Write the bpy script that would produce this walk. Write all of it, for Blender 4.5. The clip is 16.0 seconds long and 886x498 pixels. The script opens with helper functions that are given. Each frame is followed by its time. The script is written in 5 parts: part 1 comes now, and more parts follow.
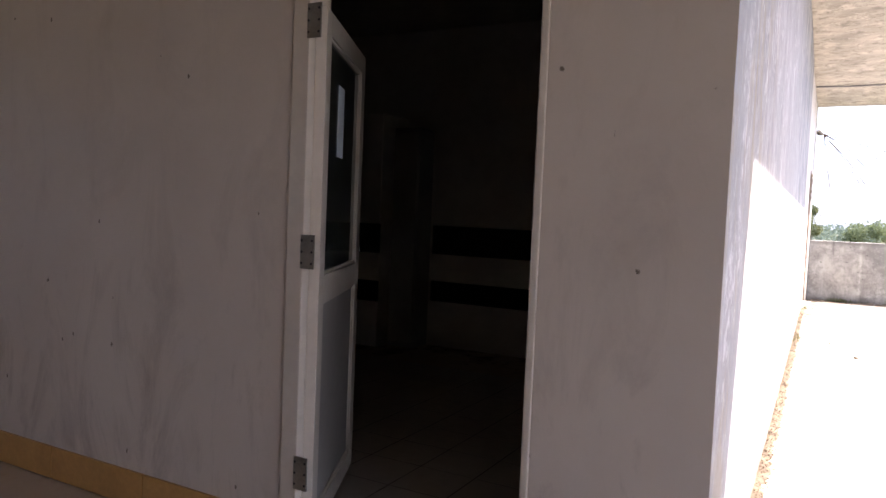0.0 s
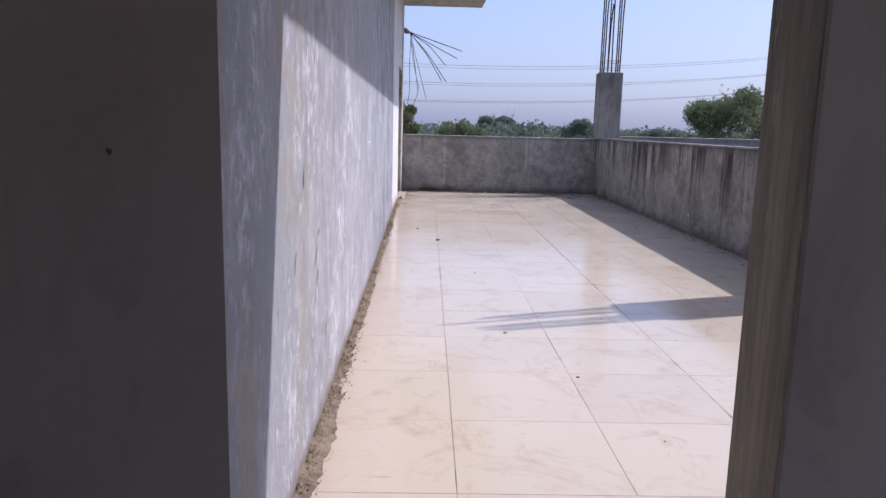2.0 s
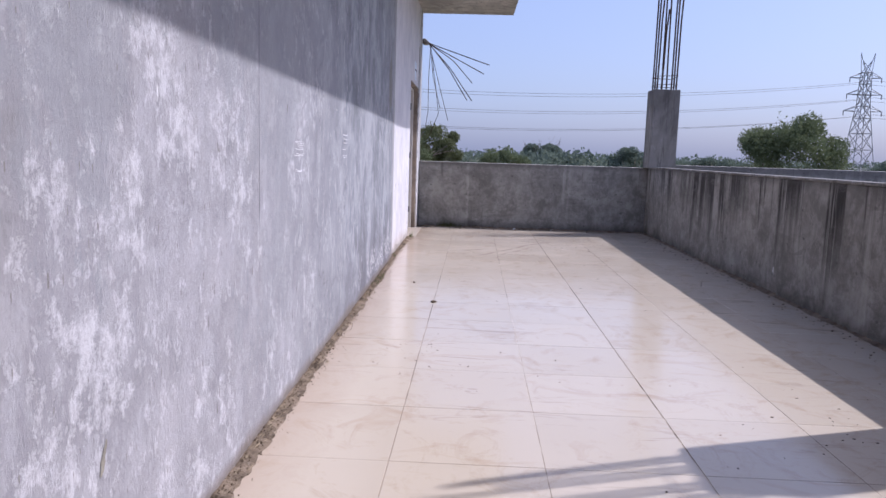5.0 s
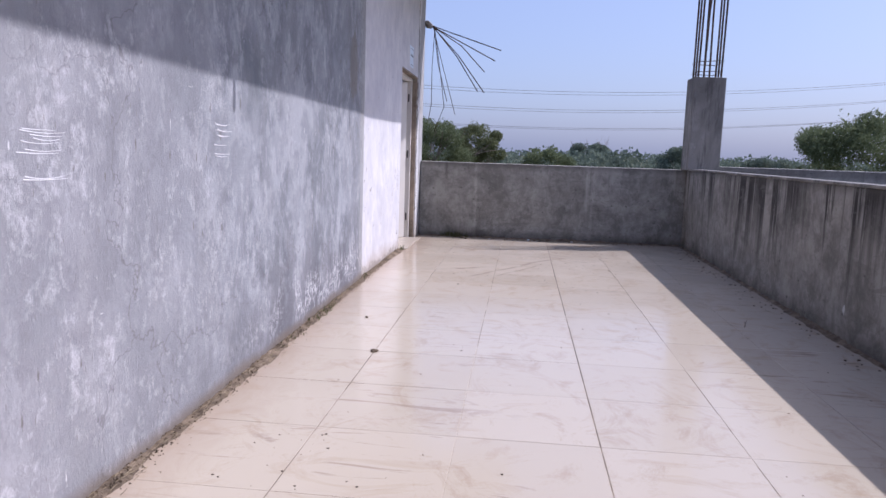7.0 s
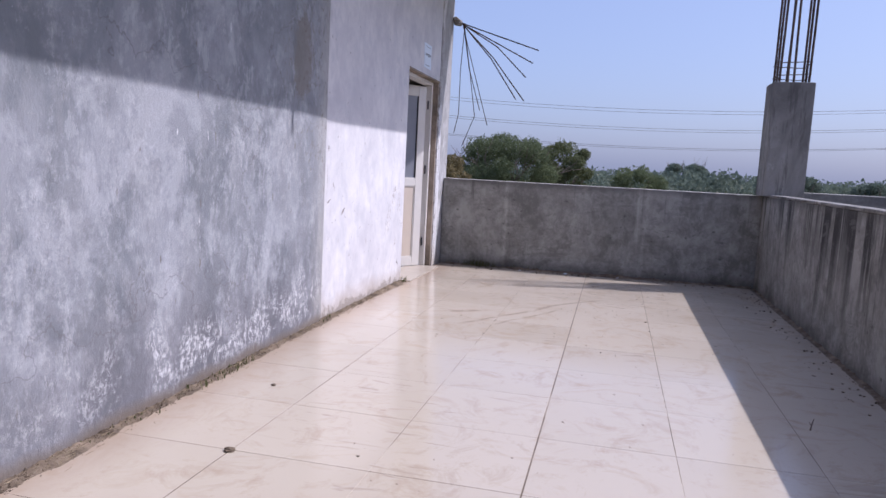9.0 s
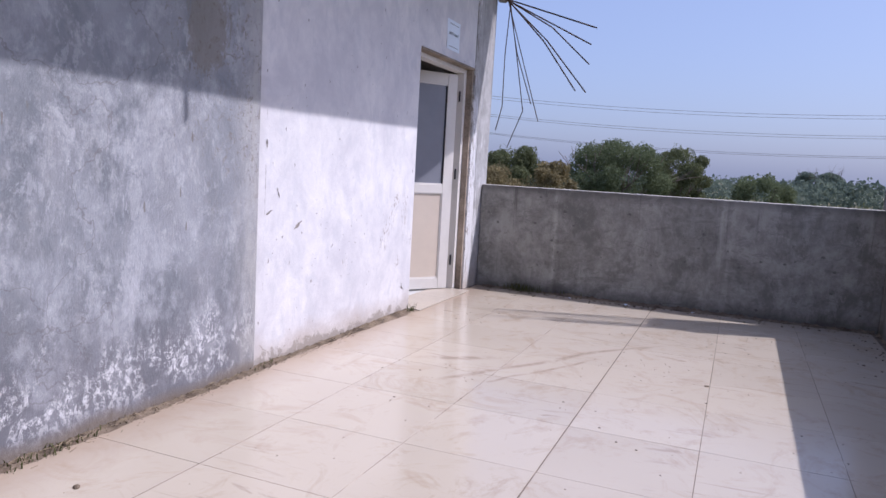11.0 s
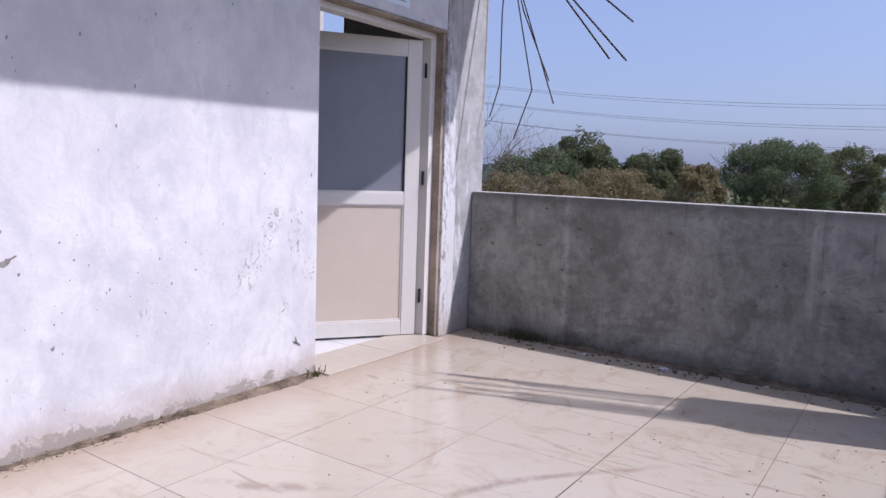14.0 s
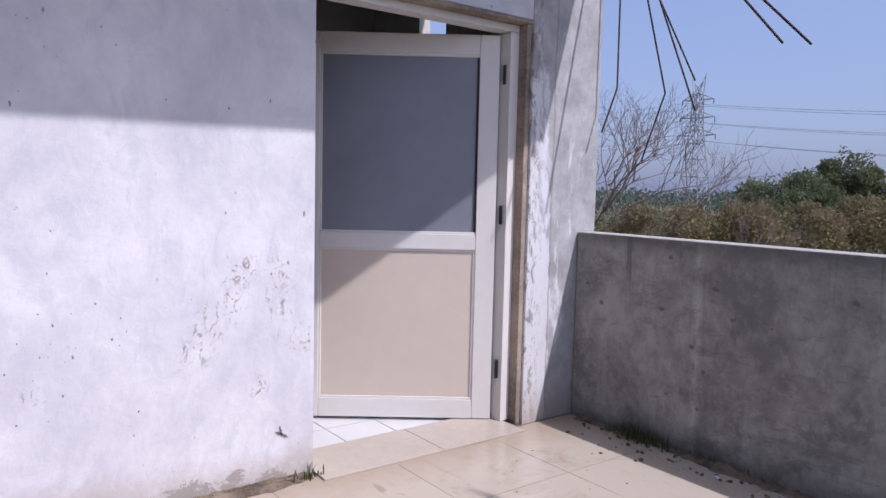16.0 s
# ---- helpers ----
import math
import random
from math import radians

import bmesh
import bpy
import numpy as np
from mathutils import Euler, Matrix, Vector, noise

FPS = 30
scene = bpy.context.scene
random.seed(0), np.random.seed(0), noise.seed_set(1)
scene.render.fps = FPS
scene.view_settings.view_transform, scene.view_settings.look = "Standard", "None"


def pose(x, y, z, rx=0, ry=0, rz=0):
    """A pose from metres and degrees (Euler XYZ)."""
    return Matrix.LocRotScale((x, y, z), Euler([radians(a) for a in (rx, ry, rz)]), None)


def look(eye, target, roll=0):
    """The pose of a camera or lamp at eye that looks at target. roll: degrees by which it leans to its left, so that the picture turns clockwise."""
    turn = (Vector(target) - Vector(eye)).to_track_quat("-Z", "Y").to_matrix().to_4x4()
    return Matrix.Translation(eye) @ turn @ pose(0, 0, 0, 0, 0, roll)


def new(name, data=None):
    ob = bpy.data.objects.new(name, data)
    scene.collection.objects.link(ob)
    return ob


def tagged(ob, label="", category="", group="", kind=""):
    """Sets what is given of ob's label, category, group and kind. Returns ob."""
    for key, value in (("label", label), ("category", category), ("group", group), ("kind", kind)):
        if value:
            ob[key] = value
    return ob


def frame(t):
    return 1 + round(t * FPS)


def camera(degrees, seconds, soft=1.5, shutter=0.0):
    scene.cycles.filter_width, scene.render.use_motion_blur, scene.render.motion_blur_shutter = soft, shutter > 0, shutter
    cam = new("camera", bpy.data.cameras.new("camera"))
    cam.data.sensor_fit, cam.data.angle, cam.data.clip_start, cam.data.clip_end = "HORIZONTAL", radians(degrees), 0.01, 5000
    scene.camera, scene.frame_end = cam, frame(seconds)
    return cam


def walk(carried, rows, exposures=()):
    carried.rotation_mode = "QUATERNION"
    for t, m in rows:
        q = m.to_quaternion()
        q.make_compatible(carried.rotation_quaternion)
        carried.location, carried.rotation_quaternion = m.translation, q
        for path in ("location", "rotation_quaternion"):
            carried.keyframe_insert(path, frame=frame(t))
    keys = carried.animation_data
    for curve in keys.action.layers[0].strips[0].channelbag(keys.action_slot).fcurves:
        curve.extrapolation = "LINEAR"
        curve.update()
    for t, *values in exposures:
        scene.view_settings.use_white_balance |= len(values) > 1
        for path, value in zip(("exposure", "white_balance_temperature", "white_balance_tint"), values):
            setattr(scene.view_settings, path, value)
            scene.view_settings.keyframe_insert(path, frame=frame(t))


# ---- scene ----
cam = camera(63.5, 16.0)
PATH = [
    (0, (0.241, -1.986, 1.278), (-0.708, -0.229, 1.176), 2.4),
    (0.5, (0.256, -1.975, 1.221), (-0.619, -0.2, 0.927), 1.3),
    (1, (0.334, -1.852, 1.2), (-0.206, 0.044, 0.86), 0.9),
    (1.5, (0.42, -1.676, 1.2), (0.177, 0.285, 0.893), 0.6),
    (2, (0.412, -1.441, 1.199), (0.458, 0.531, 0.865), 1.4),
    (2.5, (0.413, -1.156, 1.199), (0.611, 0.807, 0.873), -0.0),
    (3, (0.511, -0.818, 1.186), (0.603, 1.158, 0.894), 0.6),
    (3.5, (0.571, -0.55, 1.181), (0.636, 1.424, 0.867), 2.0),
    (4, (0.661, -0.144, 1.185), (0.776, 1.824, 0.847), 0.1),
    (4.5, (0.745, 0.201, 1.184), (0.735, 2.183, 0.921), 1.3),
    (7, (1.358, 2.102, 1.198), (1.15, 4.073, 0.929), 1.9),
    (7.5, (1.58, 2.443, 1.204), (1.252, 4.397, 0.932), 2.0),
    (8, (1.735, 2.86, 1.217), (1.414, 4.815, 0.946), 1.2),
    (8.5, (1.912, 3.218, 1.212), (1.446, 5.146, 0.962), 2.2),
    (9, (1.994, 3.636, 1.217), (1.54, 5.569, 0.984), 3.0),
    (11.5, (2.519, 5.695, 1.226), (1.705, 7.508, 0.999), 2.6),
    (12, (2.621, 6.128, 1.222), (1.761, 7.919, 1.002), 1.3),
    (12.5, (2.702, 6.472, 1.21), (1.712, 8.195, 0.981), 1.8),
    (13, (2.739, 6.899, 1.219), (1.808, 8.658, 1.021), 1.0),
    (13.5, (2.792, 7.28, 1.211), (1.8, 9.007, 1.037), 1.4),
    (14, (2.825, 7.692, 1.236), (1.705, 9.333, 1.008), 2.0),
    (14.5, (2.847, 8.077, 1.227), (1.619, 9.637, 0.989), 1.5),
    (15, (2.877, 8.511, 1.231), (1.454, 9.889, 0.954), 4.3),
    (15.5, (2.811, 8.919, 1.268), (1.314, 10.215, 0.992), 4.5),
    (16, (2.737, 9.274, 1.284), (1.136, 10.462, 1.117), 1.3),
]
EXPOSURES = [(0.0, 2.12, 6800, 18), (0.5, 1.95, 6800, 18), (1.0, 1.05, 6600, 20), (1.5, 0.45, 6200, 20), (2.0, 0.05, 5900, 21), (7.0, -0.08, 5840, 22), (9.0, -0.14, 5840, 22), (13.0, -0.17, 5840, 22), (16.0, -0.28, 5840, 22)]
walk(cam, [(t, look(e, g, r)) for t, e, g, r in PATH], EXPOSURES)

# ---- world, sun ----
SUN_WAY = Vector((0.77, 0.26, 1.0)).normalized()
world = bpy.data.worlds.new("world")
scene.world = world
world.use_nodes = True
wn, wl = world.node_tree.nodes, world.node_tree.links
wn.clear()
sky = wn.new("ShaderNodeTexSky")
sky.sky_type, sky.sun_disc = "NISHITA", False
sky.sun_elevation, sky.sun_rotation = math.asin(SUN_WAY.z), math.atan2(SUN_WAY.x, SUN_WAY.y)
sky.altitude, sky.air_density, sky.dust_density, sky.ozone_density = 100, 1.0, 3.0, 3.0
background = wn.new("ShaderNodeBackground")
background.inputs["Strength"].default_value = 0.13
world_out = wn.new("ShaderNodeOutputWorld")
haze = wn.new("ShaderNodeMix")
haze.data_type = "RGBA"
haze.inputs[0].default_value = 0.26
haze.inputs[7].default_value = (6.7, 8.0, 11.8, 1)   # even summer haze over the whole sky
wl.new(sky.outputs[0], haze.inputs[6])
wl.new(haze.outputs[2], background.inputs["Color"])
wl.new(background.outputs[0], world_out.inputs["Surface"])
sun_data = bpy.data.lights.new("sun", "SUN")
sun_data.energy, sun_data.angle, sun_data.color = 4.4, radians(0.6), (1.0, 0.95, 0.88)
sun = new("sun", sun_data)
sun.matrix_world = look(SUN_WAY * 60, (0, 0, 0))


# ---- materials ----
class Nodes:
    """A node material in the making: object-space coordinates in metres."""

    def __init__(self, name, rough=0.8, metal=0.0, specular=0.4):
        self.mat = bpy.data.materials.new(name)
        self.mat.use_nodes = True
        self.tree = self.mat.node_tree
        self.bsdf = self.tree.nodes["Principled BSDF"]
        self.bsdf.inputs["Roughness"].default_value = rough
        self.bsdf.inputs["Metallic"].default_value = metal
        self.bsdf.inputs["Specular IOR Level"].default_value = specular
        self.where = self.add("ShaderNodeNewGeometry").outputs["Position"]

    def add(self, kind, **values):
        node = self.tree.nodes.new(kind)
        for key, value in values.items():
            node.inputs[key].default_value = value
        return node

    def link(self, a, b):
        self.tree.links.new(a, b)

    def stretch(self, sx, sy, sz, move=(0, 0, 0)):
        node = self.add("ShaderNodeMapping")
        node.inputs["Scale"].default_value = (sx, sy, sz)
        node.inputs["Location"].default_value = move
        self.link(self.where, node.inputs["Vector"])
        return node.outputs[0]

    def noise(self, scale, detail=6.0, rough=0.6, at=None, warp=0.0):
        node = self.add("ShaderNodeTexNoise", Scale=scale, Detail=detail, Roughness=rough, Distortion=warp)
        self.link(at or self.where, node.inputs["Vector"])
        return node.outputs["Fac"]

    def cells(self, scale, at=None, feature="F1"):
        node = self.add("ShaderNodeTexVoronoi", Scale=scale)
        node.feature = feature
        self.link(at or self.where, node.inputs["Vector"])
        return node.outputs["Distance"]

    def ramp(self, fac, low, high, a=0.0, b=1.0):
        node = self.add("ShaderNodeMapRange")
        node.inputs["From Min"].default_value, node.inputs["From Max"].default_value = low, high
        node.inputs["To Min"].default_value, node.inputs["To Max"].default_value = a, b
        self.link(fac, node.inputs["Value"])
        return node.outputs["Result"]

    def maths(self, kind, a, b):
        node = self.add("ShaderNodeMath")
        node.operation = kind
        for slot, value in zip(node.inputs, (a, b)):
            if isinstance(value, (int, float)):
                slot.default_value = value
            else:
                self.link(value, slot)
        return node.outputs[0]

    def mix(self, fac, a, b):
        node = self.add("ShaderNodeMix")
        node.data_type = "RGBA"
        for slot, value in ((node.inputs[0], fac), (node.inputs[6], a), (node.inputs[7], b)):
            if isinstance(value, (int, float)):
                slot.default_value = value
            elif isinstance(value, tuple):
                slot.default_value = (*value, 1)
            else:
                self.link(value, slot)
        return node.outputs[2]

    def axis(self, index):
        node = self.add("ShaderNodeSeparateXYZ")
        self.link(self.where, node.inputs[0])
        return node.outputs[index]

    def random(self):
        return self.add("ShaderNodeObjectInfo").outputs["Random"]

    def done(self, colour, bump=None, strength=0.3, distance=0.01, rough=None):
        if isinstance(colour, tuple):
            self.bsdf.inputs["Base Color"].default_value = (*colour, 1)
        else:
            self.link(colour, self.bsdf.inputs["Base Color"])
        if rough is not None:
            self.link(rough, self.bsdf.inputs["Roughness"])
        if bump is not None:
            node = self.add("ShaderNodeBump", Strength=strength, Distance=distance)
            self.link(bump, node.inputs["Height"])
            self.link(node.outputs[0], self.bsdf.inputs["Normal"])
        return self.mat


def grey_plaster():
    """Old thin whitewash over grey cement plaster: trowel clouds, upright streaks, stains, cracks, salt bloom."""
    n = Nodes("weathered_whitewash", 0.88)
    along, up = n.axis(1), n.axis(2)
    early = n.ramp(along, 3.0, 6.0, 1.0, 0.3)
    cloud = n.noise(2.6, 11, 0.66, n.stretch(1, 1, 0.8), 0.5)
    broad = n.noise(0.6, 4, 0.5, n.stretch(1, 1, 0.8, (2, 1, 4)))
    streak = n.noise(13, 10, 0.74, n.stretch(1, 1, 0.3), 0.15)
    fine = n.noise(55, 6, 0.7, n.stretch(1, 1, 0.4))
    tone = n.maths("ADD", n.maths("MULTIPLY", cloud, 0.66), n.maths("ADD", n.maths("MULTIPLY", streak, 0.14), n.maths("MULTIPLY", broad, 0.28)))
    mottle = n.noise(7.5, 13, 0.74, n.stretch(1, 1, 0.7, (4, 8, 3)), 0.25)
    first = n.mix(n.ramp(tone, 0.45, 0.66), (0.297, 0.294, 0.318), (0.415, 0.408, 0.438))
    first = n.mix(n.ramp(mottle, 0.50, 0.58, 0, 0.5), first, (0.48, 0.48, 0.515))
    first = n.mix(n.ramp(mottle, 0.44, 0.36, 0, 0.5), first, (0.235, 0.238, 0.25))
    # trowel clouds of the far length, some with a hard edge on one side
    swirl = n.noise(2.1, 13, 0.62, n.stretch(1, 1.0, 0.75, (6, 2, 9)), 0.5)
    second = n.mix(n.ramp(swirl, 0.40, 0.61), (0.185, 0.20, 0.225), (0.325, 0.338, 0.372))
    hazy = n.noise(3.4, 14, 0.72, n.stretch(1, 1, 0.75, (2, 6, 9)), 0.2)
    second = n.mix(n.ramp(hazy, 0.50, 0.60, 0, 0.62), second, (0.44, 0.452, 0.492))
    scraped = n.noise(5.5, 14, 0.74, n.stretch(1, 1, 0.55, (5, 1, 2)), 0.3)
    second = n.mix(n.ramp(scraped, 0.565, 0.585, 0, 0.4), second, (0.50, 0.51, 0.55))
    colour = n.mix(n.ramp(n.maths("ADD", along, n.maths("MULTIPLY", broad, 2.0)), 4.3, 6.4), first, second)
    # lighter skins of wash flaking off in ragged groups, larger ones with smaller islands round them
    clump = n.noise(2.4, 6, 0.62, n.stretch(1, 1, 0.7, (3, 7, 1)), 0.3)
    skin = n.noise(15, 15, 0.78, n.stretch(1, 1, 0.75, (3, 7, 1)), 0.1)
    flake = n.maths("ADD", n.maths("MULTIPLY", clump, 0.30), n.maths("MULTIPLY", skin, 0.70))
    rim = n.maths("MULTIPLY", n.ramp(flake, 0.514, 0.522), n.ramp(flake, 0.526, 0.530, 1, 0))
    colour = n.mix(n.maths("MULTIPLY", rim, n.maths("MULTIPLY", early, 0.45)), colour, (0.25, 0.245, 0.25))
    colour = n.mix(n.maths("MULTIPLY", n.ramp(flake, 0.528, 0.536, 0, 0.42), early), colour, (0.60, 0.60, 0.635))
    colour = n.mix(n.maths("MULTIPLY", n.ramp(flake, 0.568, 0.575, 0, 0.5), early), colour, (0.69, 0.69, 0.715))
    worn = n.noise(12, 15, 0.8, n.stretch(1, 1, 0.6, (8, 3, 6)), 0.1)
    bare = n.maths("ADD", n.maths("MULTIPLY", n.noise(1.6, 5, 0.6, n.stretch(1, 1, 0.5, (1, 9, 4)), 0.3), 0.5), n.maths("MULTIPLY", worn, 0.5))
    colour = n.mix(n.maths("MULTIPLY", n.ramp(bare, 0.53, 0.537, 0, 0.6), early), colour, (0.30, 0.31, 0.335))
    # brown and greenish stain near the corner
    rust = n.noise(3.4, 8, 0.7, n.stretch(1, 1, 0.35, (9, 2, 5)), 0.6)
    colour = n.mix(n.maths("MULTIPLY", n.ramp(rust, 0.50, 0.58, 0, 0.55), n.ramp(along, 0.7, 1.9, 1.0, 0.06)), colour, (0.36, 0.31, 0.235))
    # slanting nicks
    chip = n.cells(6.5, n.stretch(1, 1.9, 0.5))
    colour = n.mix(n.ramp(n.maths("ADD", chip, n.maths("MULTIPLY", fine, 0.3)), 0.20, 0.235, 0.8, 0), colour, (0.17, 0.155, 0.14))
    bright = n.cells(4.2, n.stretch(1, 2.6, 0.35, (5, 5, 5)))
    colour = n.mix(n.ramp(n.maths("ADD", bright, n.maths("MULTIPLY", fine, 0.3)), 0.175, 0.195, 0.85, 0), colour, (0.80, 0.80, 0.82))
    pits = n.cells(15, n.stretch(1, 2.4, 0.5, (1, 3, 2)))
    pits = n.maths("ADD", pits, n.maths("MULTIPLY", n.noise(30, 6, 0.8), 0.34))
    colour = n.mix(n.maths("MULTIPLY", n.ramp(pits, 0.235, 0.27, 0.75, 0), n.ramp(along, 3.0, 7.0, 1.0, 0.35)), colour, (0.20, 0.185, 0.165))
    # ragged brown patch of bare plaster near the joint
    py = n.maths("MULTIPLY", n.maths("SUBTRACT", along, 8.13), 4.4)
    pz = n.maths("MULTIPLY", n.maths("SUBTRACT", up, 1.86), 2.6)
    away = n.maths("SQRT", n.maths("ADD", n.maths("MULTIPLY", py, py), n.maths("MULTIPLY", pz, pz)), 0)
    away = n.maths("ADD", away, n.maths("MULTIPLY", n.noise(8, 12, 0.78, n.stretch(1, 1, 0.6, (4, 4, 4)), 0.6), 2.1))
    colour = n.mix(n.ramp(away, 1.68, 1.80, 0.8, 0), colour, (0.225, 0.21, 0.195))
    peel = n.maths("MULTIPLY", n.ramp(away, 1.8, 2.7, 1, 0), n.ramp(n.noise(26, 8, 0.8, n.stretch(1, 1, 0.7), 0.8), 0.57, 0.60))
    colour = n.mix(n.maths("MULTIPLY", peel, 0.8), colour, (0.17, 0.145, 0.12))
    # hairline cracks on the far length
    warp = n.add("ShaderNodeVectorMath")
    warp.operation = "ADD"
    jitter = n.add("ShaderNodeTexNoise", Scale=3.0, Detail=5.0)
    n.link(n.where, jitter.inputs["Vector"])
    n.link(n.where, warp.inputs[0])
    n.link(jitter.outputs["Color"], warp.inputs[1])
    crack = n.cells(0.38, warp.outputs[0], "DISTANCE_TO_EDGE")
    colour = n.mix(n.maths("MULTIPLY", n.ramp(crack, 0.0008, 0.0026, 0.5, 0), n.ramp(along, 3.5, 4.5)), colour, (0.15, 0.14, 0.145))
    # damp and salt bloom at the foot
    damp = n.maths("MULTIPLY", n.ramp(n.maths("ADD", up, n.maths("MULTIPLY", hazy, 1.5)), 0.92, 1.42, 1.0, 0.0), n.ramp(along, 4.4, 6.4))
    colour = n.mix(n.maths("MULTIPLY", damp, 0.72), colour, (0.145, 0.143, 0.165))
    # salt crystals in a ragged band whose upper edge runs up in points
    salt = n.noise(32, 15, 0.86, n.stretch(1, 1, 0.7), 0.2)
    crest = n.noise(5.5, 8, 0.75, n.stretch(1, 1, 0.25, (1, 7, 7)), 0.2)
    band = n.ramp(n.maths("ADD", up, n.maths("MULTIPLY", crest, -1.1)), -0.32, -0.17, 1.0, 0.0)
    where_salt = n.maths("MULTIPLY", band, n.maths("MULTIPLY", n.ramp(along, 5.4, 6.6, 0.05, 1.0), n.ramp(up, 0.05, 0.14, 0.25, 1.0)))
    colour = n.mix(n.maths("MULTIPLY", n.ramp(salt, 0.505, 0.525, 0, 0.7), n.maths("MULTIPLY", where_salt, n.ramp(n.noise(3.6, 6, 0.7, n.stretch(1, 1, 1, (6, 1, 3)), 0.4), 0.43, 0.49))), colour, (0.82, 0.82, 0.85))
    # drips beside the joint with the white block
    joint = n.maths("MULTIPLY", n.ramp(along, 8.33, 8.53), n.ramp(streak, 0.40, 0.58, 0.35, 0.9))
    colour = n.mix(joint, colour, (0.40, 0.39, 0.385))
    blister = n.noise(30, 10, 0.8, n.stretch(1, 1, 0.8, (3, 3, 1)), 0.6)
    colour = n.mix(n.maths("MULTIPLY", n.ramp(blister, 0.56, 0.58, 0, 0.75), n.maths("MULTIPLY", n.ramp(along, 7.8, 8.45), n.ramp(up, 0.7, 1.3))), colour, (0.20, 0.17, 0.145))
    foot = n.ramp(n.maths("ADD", up, n.maths("MULTIPLY", cloud, 0.1)), 0.075, 0.13, 0.75, 0)
    colour = n.mix(foot, colour, (0.20, 0.155, 0.115))
    relief = n.maths("ADD", n.maths("MULTIPLY", skin, 1.2), n.maths("ADD", fine, n.maths("MULTIPLY", cloud, 1.5)))
    return n.done(colour, relief, 0.45, 0.014)


def white_plaster():
    n = Nodes("white_limewash", 0.85)
    along, up = n.axis(1), n.axis(2)
    cloud = n.noise(2.6, 12, 0.7, None, 0.3)
    fine = n.noise(38, 7, 0.7)
    colour = n.mix(n.ramp(cloud, 0.36, 0.64), (0.572, 0.562, 0.60), (0.745, 0.73, 0.74))
    brush = n.noise(16, 8, 0.65, n.stretch(1, 0.6, 0.35), 0.6)
    colour = n.mix(n.ramp(brush, 0.51, 0.63, 0, 0.55), colour, (0.55, 0.552, 0.59))
    streak = n.noise(6, 5, 0.6, n.stretch(1, 1, 0.13))
    colour = n.mix(n.ramp(streak, 0.56, 0.74, 0, 0.4), colour, (0.55, 0.555, 0.60))
    chip = n.maths("ADD", n.cells(9, n.stretch(1, 1.3, 0.6)), n.maths("MULTIPLY", n.noise(24, 6, 0.8), 0.3))
    colour = n.mix(n.ramp(chip, 0.185, 0.20, 0.85, 0), colour, (0.20, 0.18, 0.18))
    dots = n.maths("ADD", n.cells(19, n.stretch(1, 1, 0.8, (2, 9, 4))), n.maths("MULTIPLY", n.noise(33, 6, 0.8), 0.34))
    colour = n.mix(n.maths("MULTIPLY", n.ramp(dots, 0.21, 0.23, 0.8, 0), n.ramp(n.noise(1.6, 4, 0.6, n.stretch(1, 1, 1, (4, 4, 1))), 0.45, 0.6)), colour, (0.27, 0.24, 0.23))
    # chipped, scuffed patches beside the door opening, each leaning a little
    scuff = n.noise(24, 10, 0.8, n.stretch(1, 1, 0.7), 1.6)
    blur = n.noise(7, 5, 0.65, n.stretch(1, 1, 0.8, (1, 1, 6)))
    for cy, cz, ry, rz, lean in ((10.235, 0.72, 0.10, 0.20, 0.55), (10.51, 0.83, 0.055, 0.19, 0.0), (10.61, 0.63, 0.09, 0.065, -0.4), (10.42, 0.44, 0.055, 0.05, 0.0), (10.35, 0.93, 0.09, 0.06, 0.5), (9.60, 0.52, 0.05, 0.03, 0.0)):
        dz = n.maths("SUBTRACT", up, cz)
        dy = n.maths("DIVIDE", n.maths("SUBTRACT", n.maths("SUBTRACT", along, cy), n.maths("MULTIPLY", dz, lean)), ry)
        dz = n.maths("DIVIDE", dz, rz)
        away = n.maths("ADD", n.maths("SQRT", n.maths("ADD", n.maths("MULTIPLY", dy, dy), n.maths("MULTIPLY", dz, dz)), 0), n.maths("MULTIPLY", blur, 0.8))
        colour = n.mix(n.maths("MULTIPLY", n.ramp(scuff, 0.55, 0.57), n.ramp(away, 1.0, 1.6, 0.9, 0)), colour, (0.30, 0.255, 0.235))
    few = n.ramp(n.noise(1.1, 3, 0.5, n.stretch(1, 1, 1, (2, 5, 0))), 0.56, 0.64)
    colour = n.mix(n.maths("MULTIPLY", n.ramp(scuff, 0.63, 0.65), few), colour, (0.30, 0.26, 0.24))
    low = n.ramp(n.maths("ADD", up, n.maths("MULTIPLY", cloud, 0.35)), 0.19, 0.36, 0.7, 0)
    colour = n.mix(low, colour, (0.46, 0.38, 0.31))
    bare = n.ramp(n.maths("ADD", up, n.maths("MULTIPLY", n.noise(7, 12, 0.78, None, 0.4), -0.55)), -0.23, -0.215, 0.85, 0)
    colour = n.mix(bare, colour, (0.34, 0.30, 0.265))
    line = n.maths("ABSOLUTE", n.maths("ADD", n.maths("SUBTRACT", along, 8.665), n.maths("MULTIPLY", n.noise(9, 4), 0.012)), 0)
    dash = n.ramp(n.noise(3.5, 9, 0.8, n.stretch(1, 1, 1, (3, 1, 1))), 0.50, 0.58)
    colour = n.mix(n.maths("MULTIPLY", n.ramp(line, 0.0015, 0.005, 0.7, 0), dash), colour, (0.20, 0.18, 0.17))
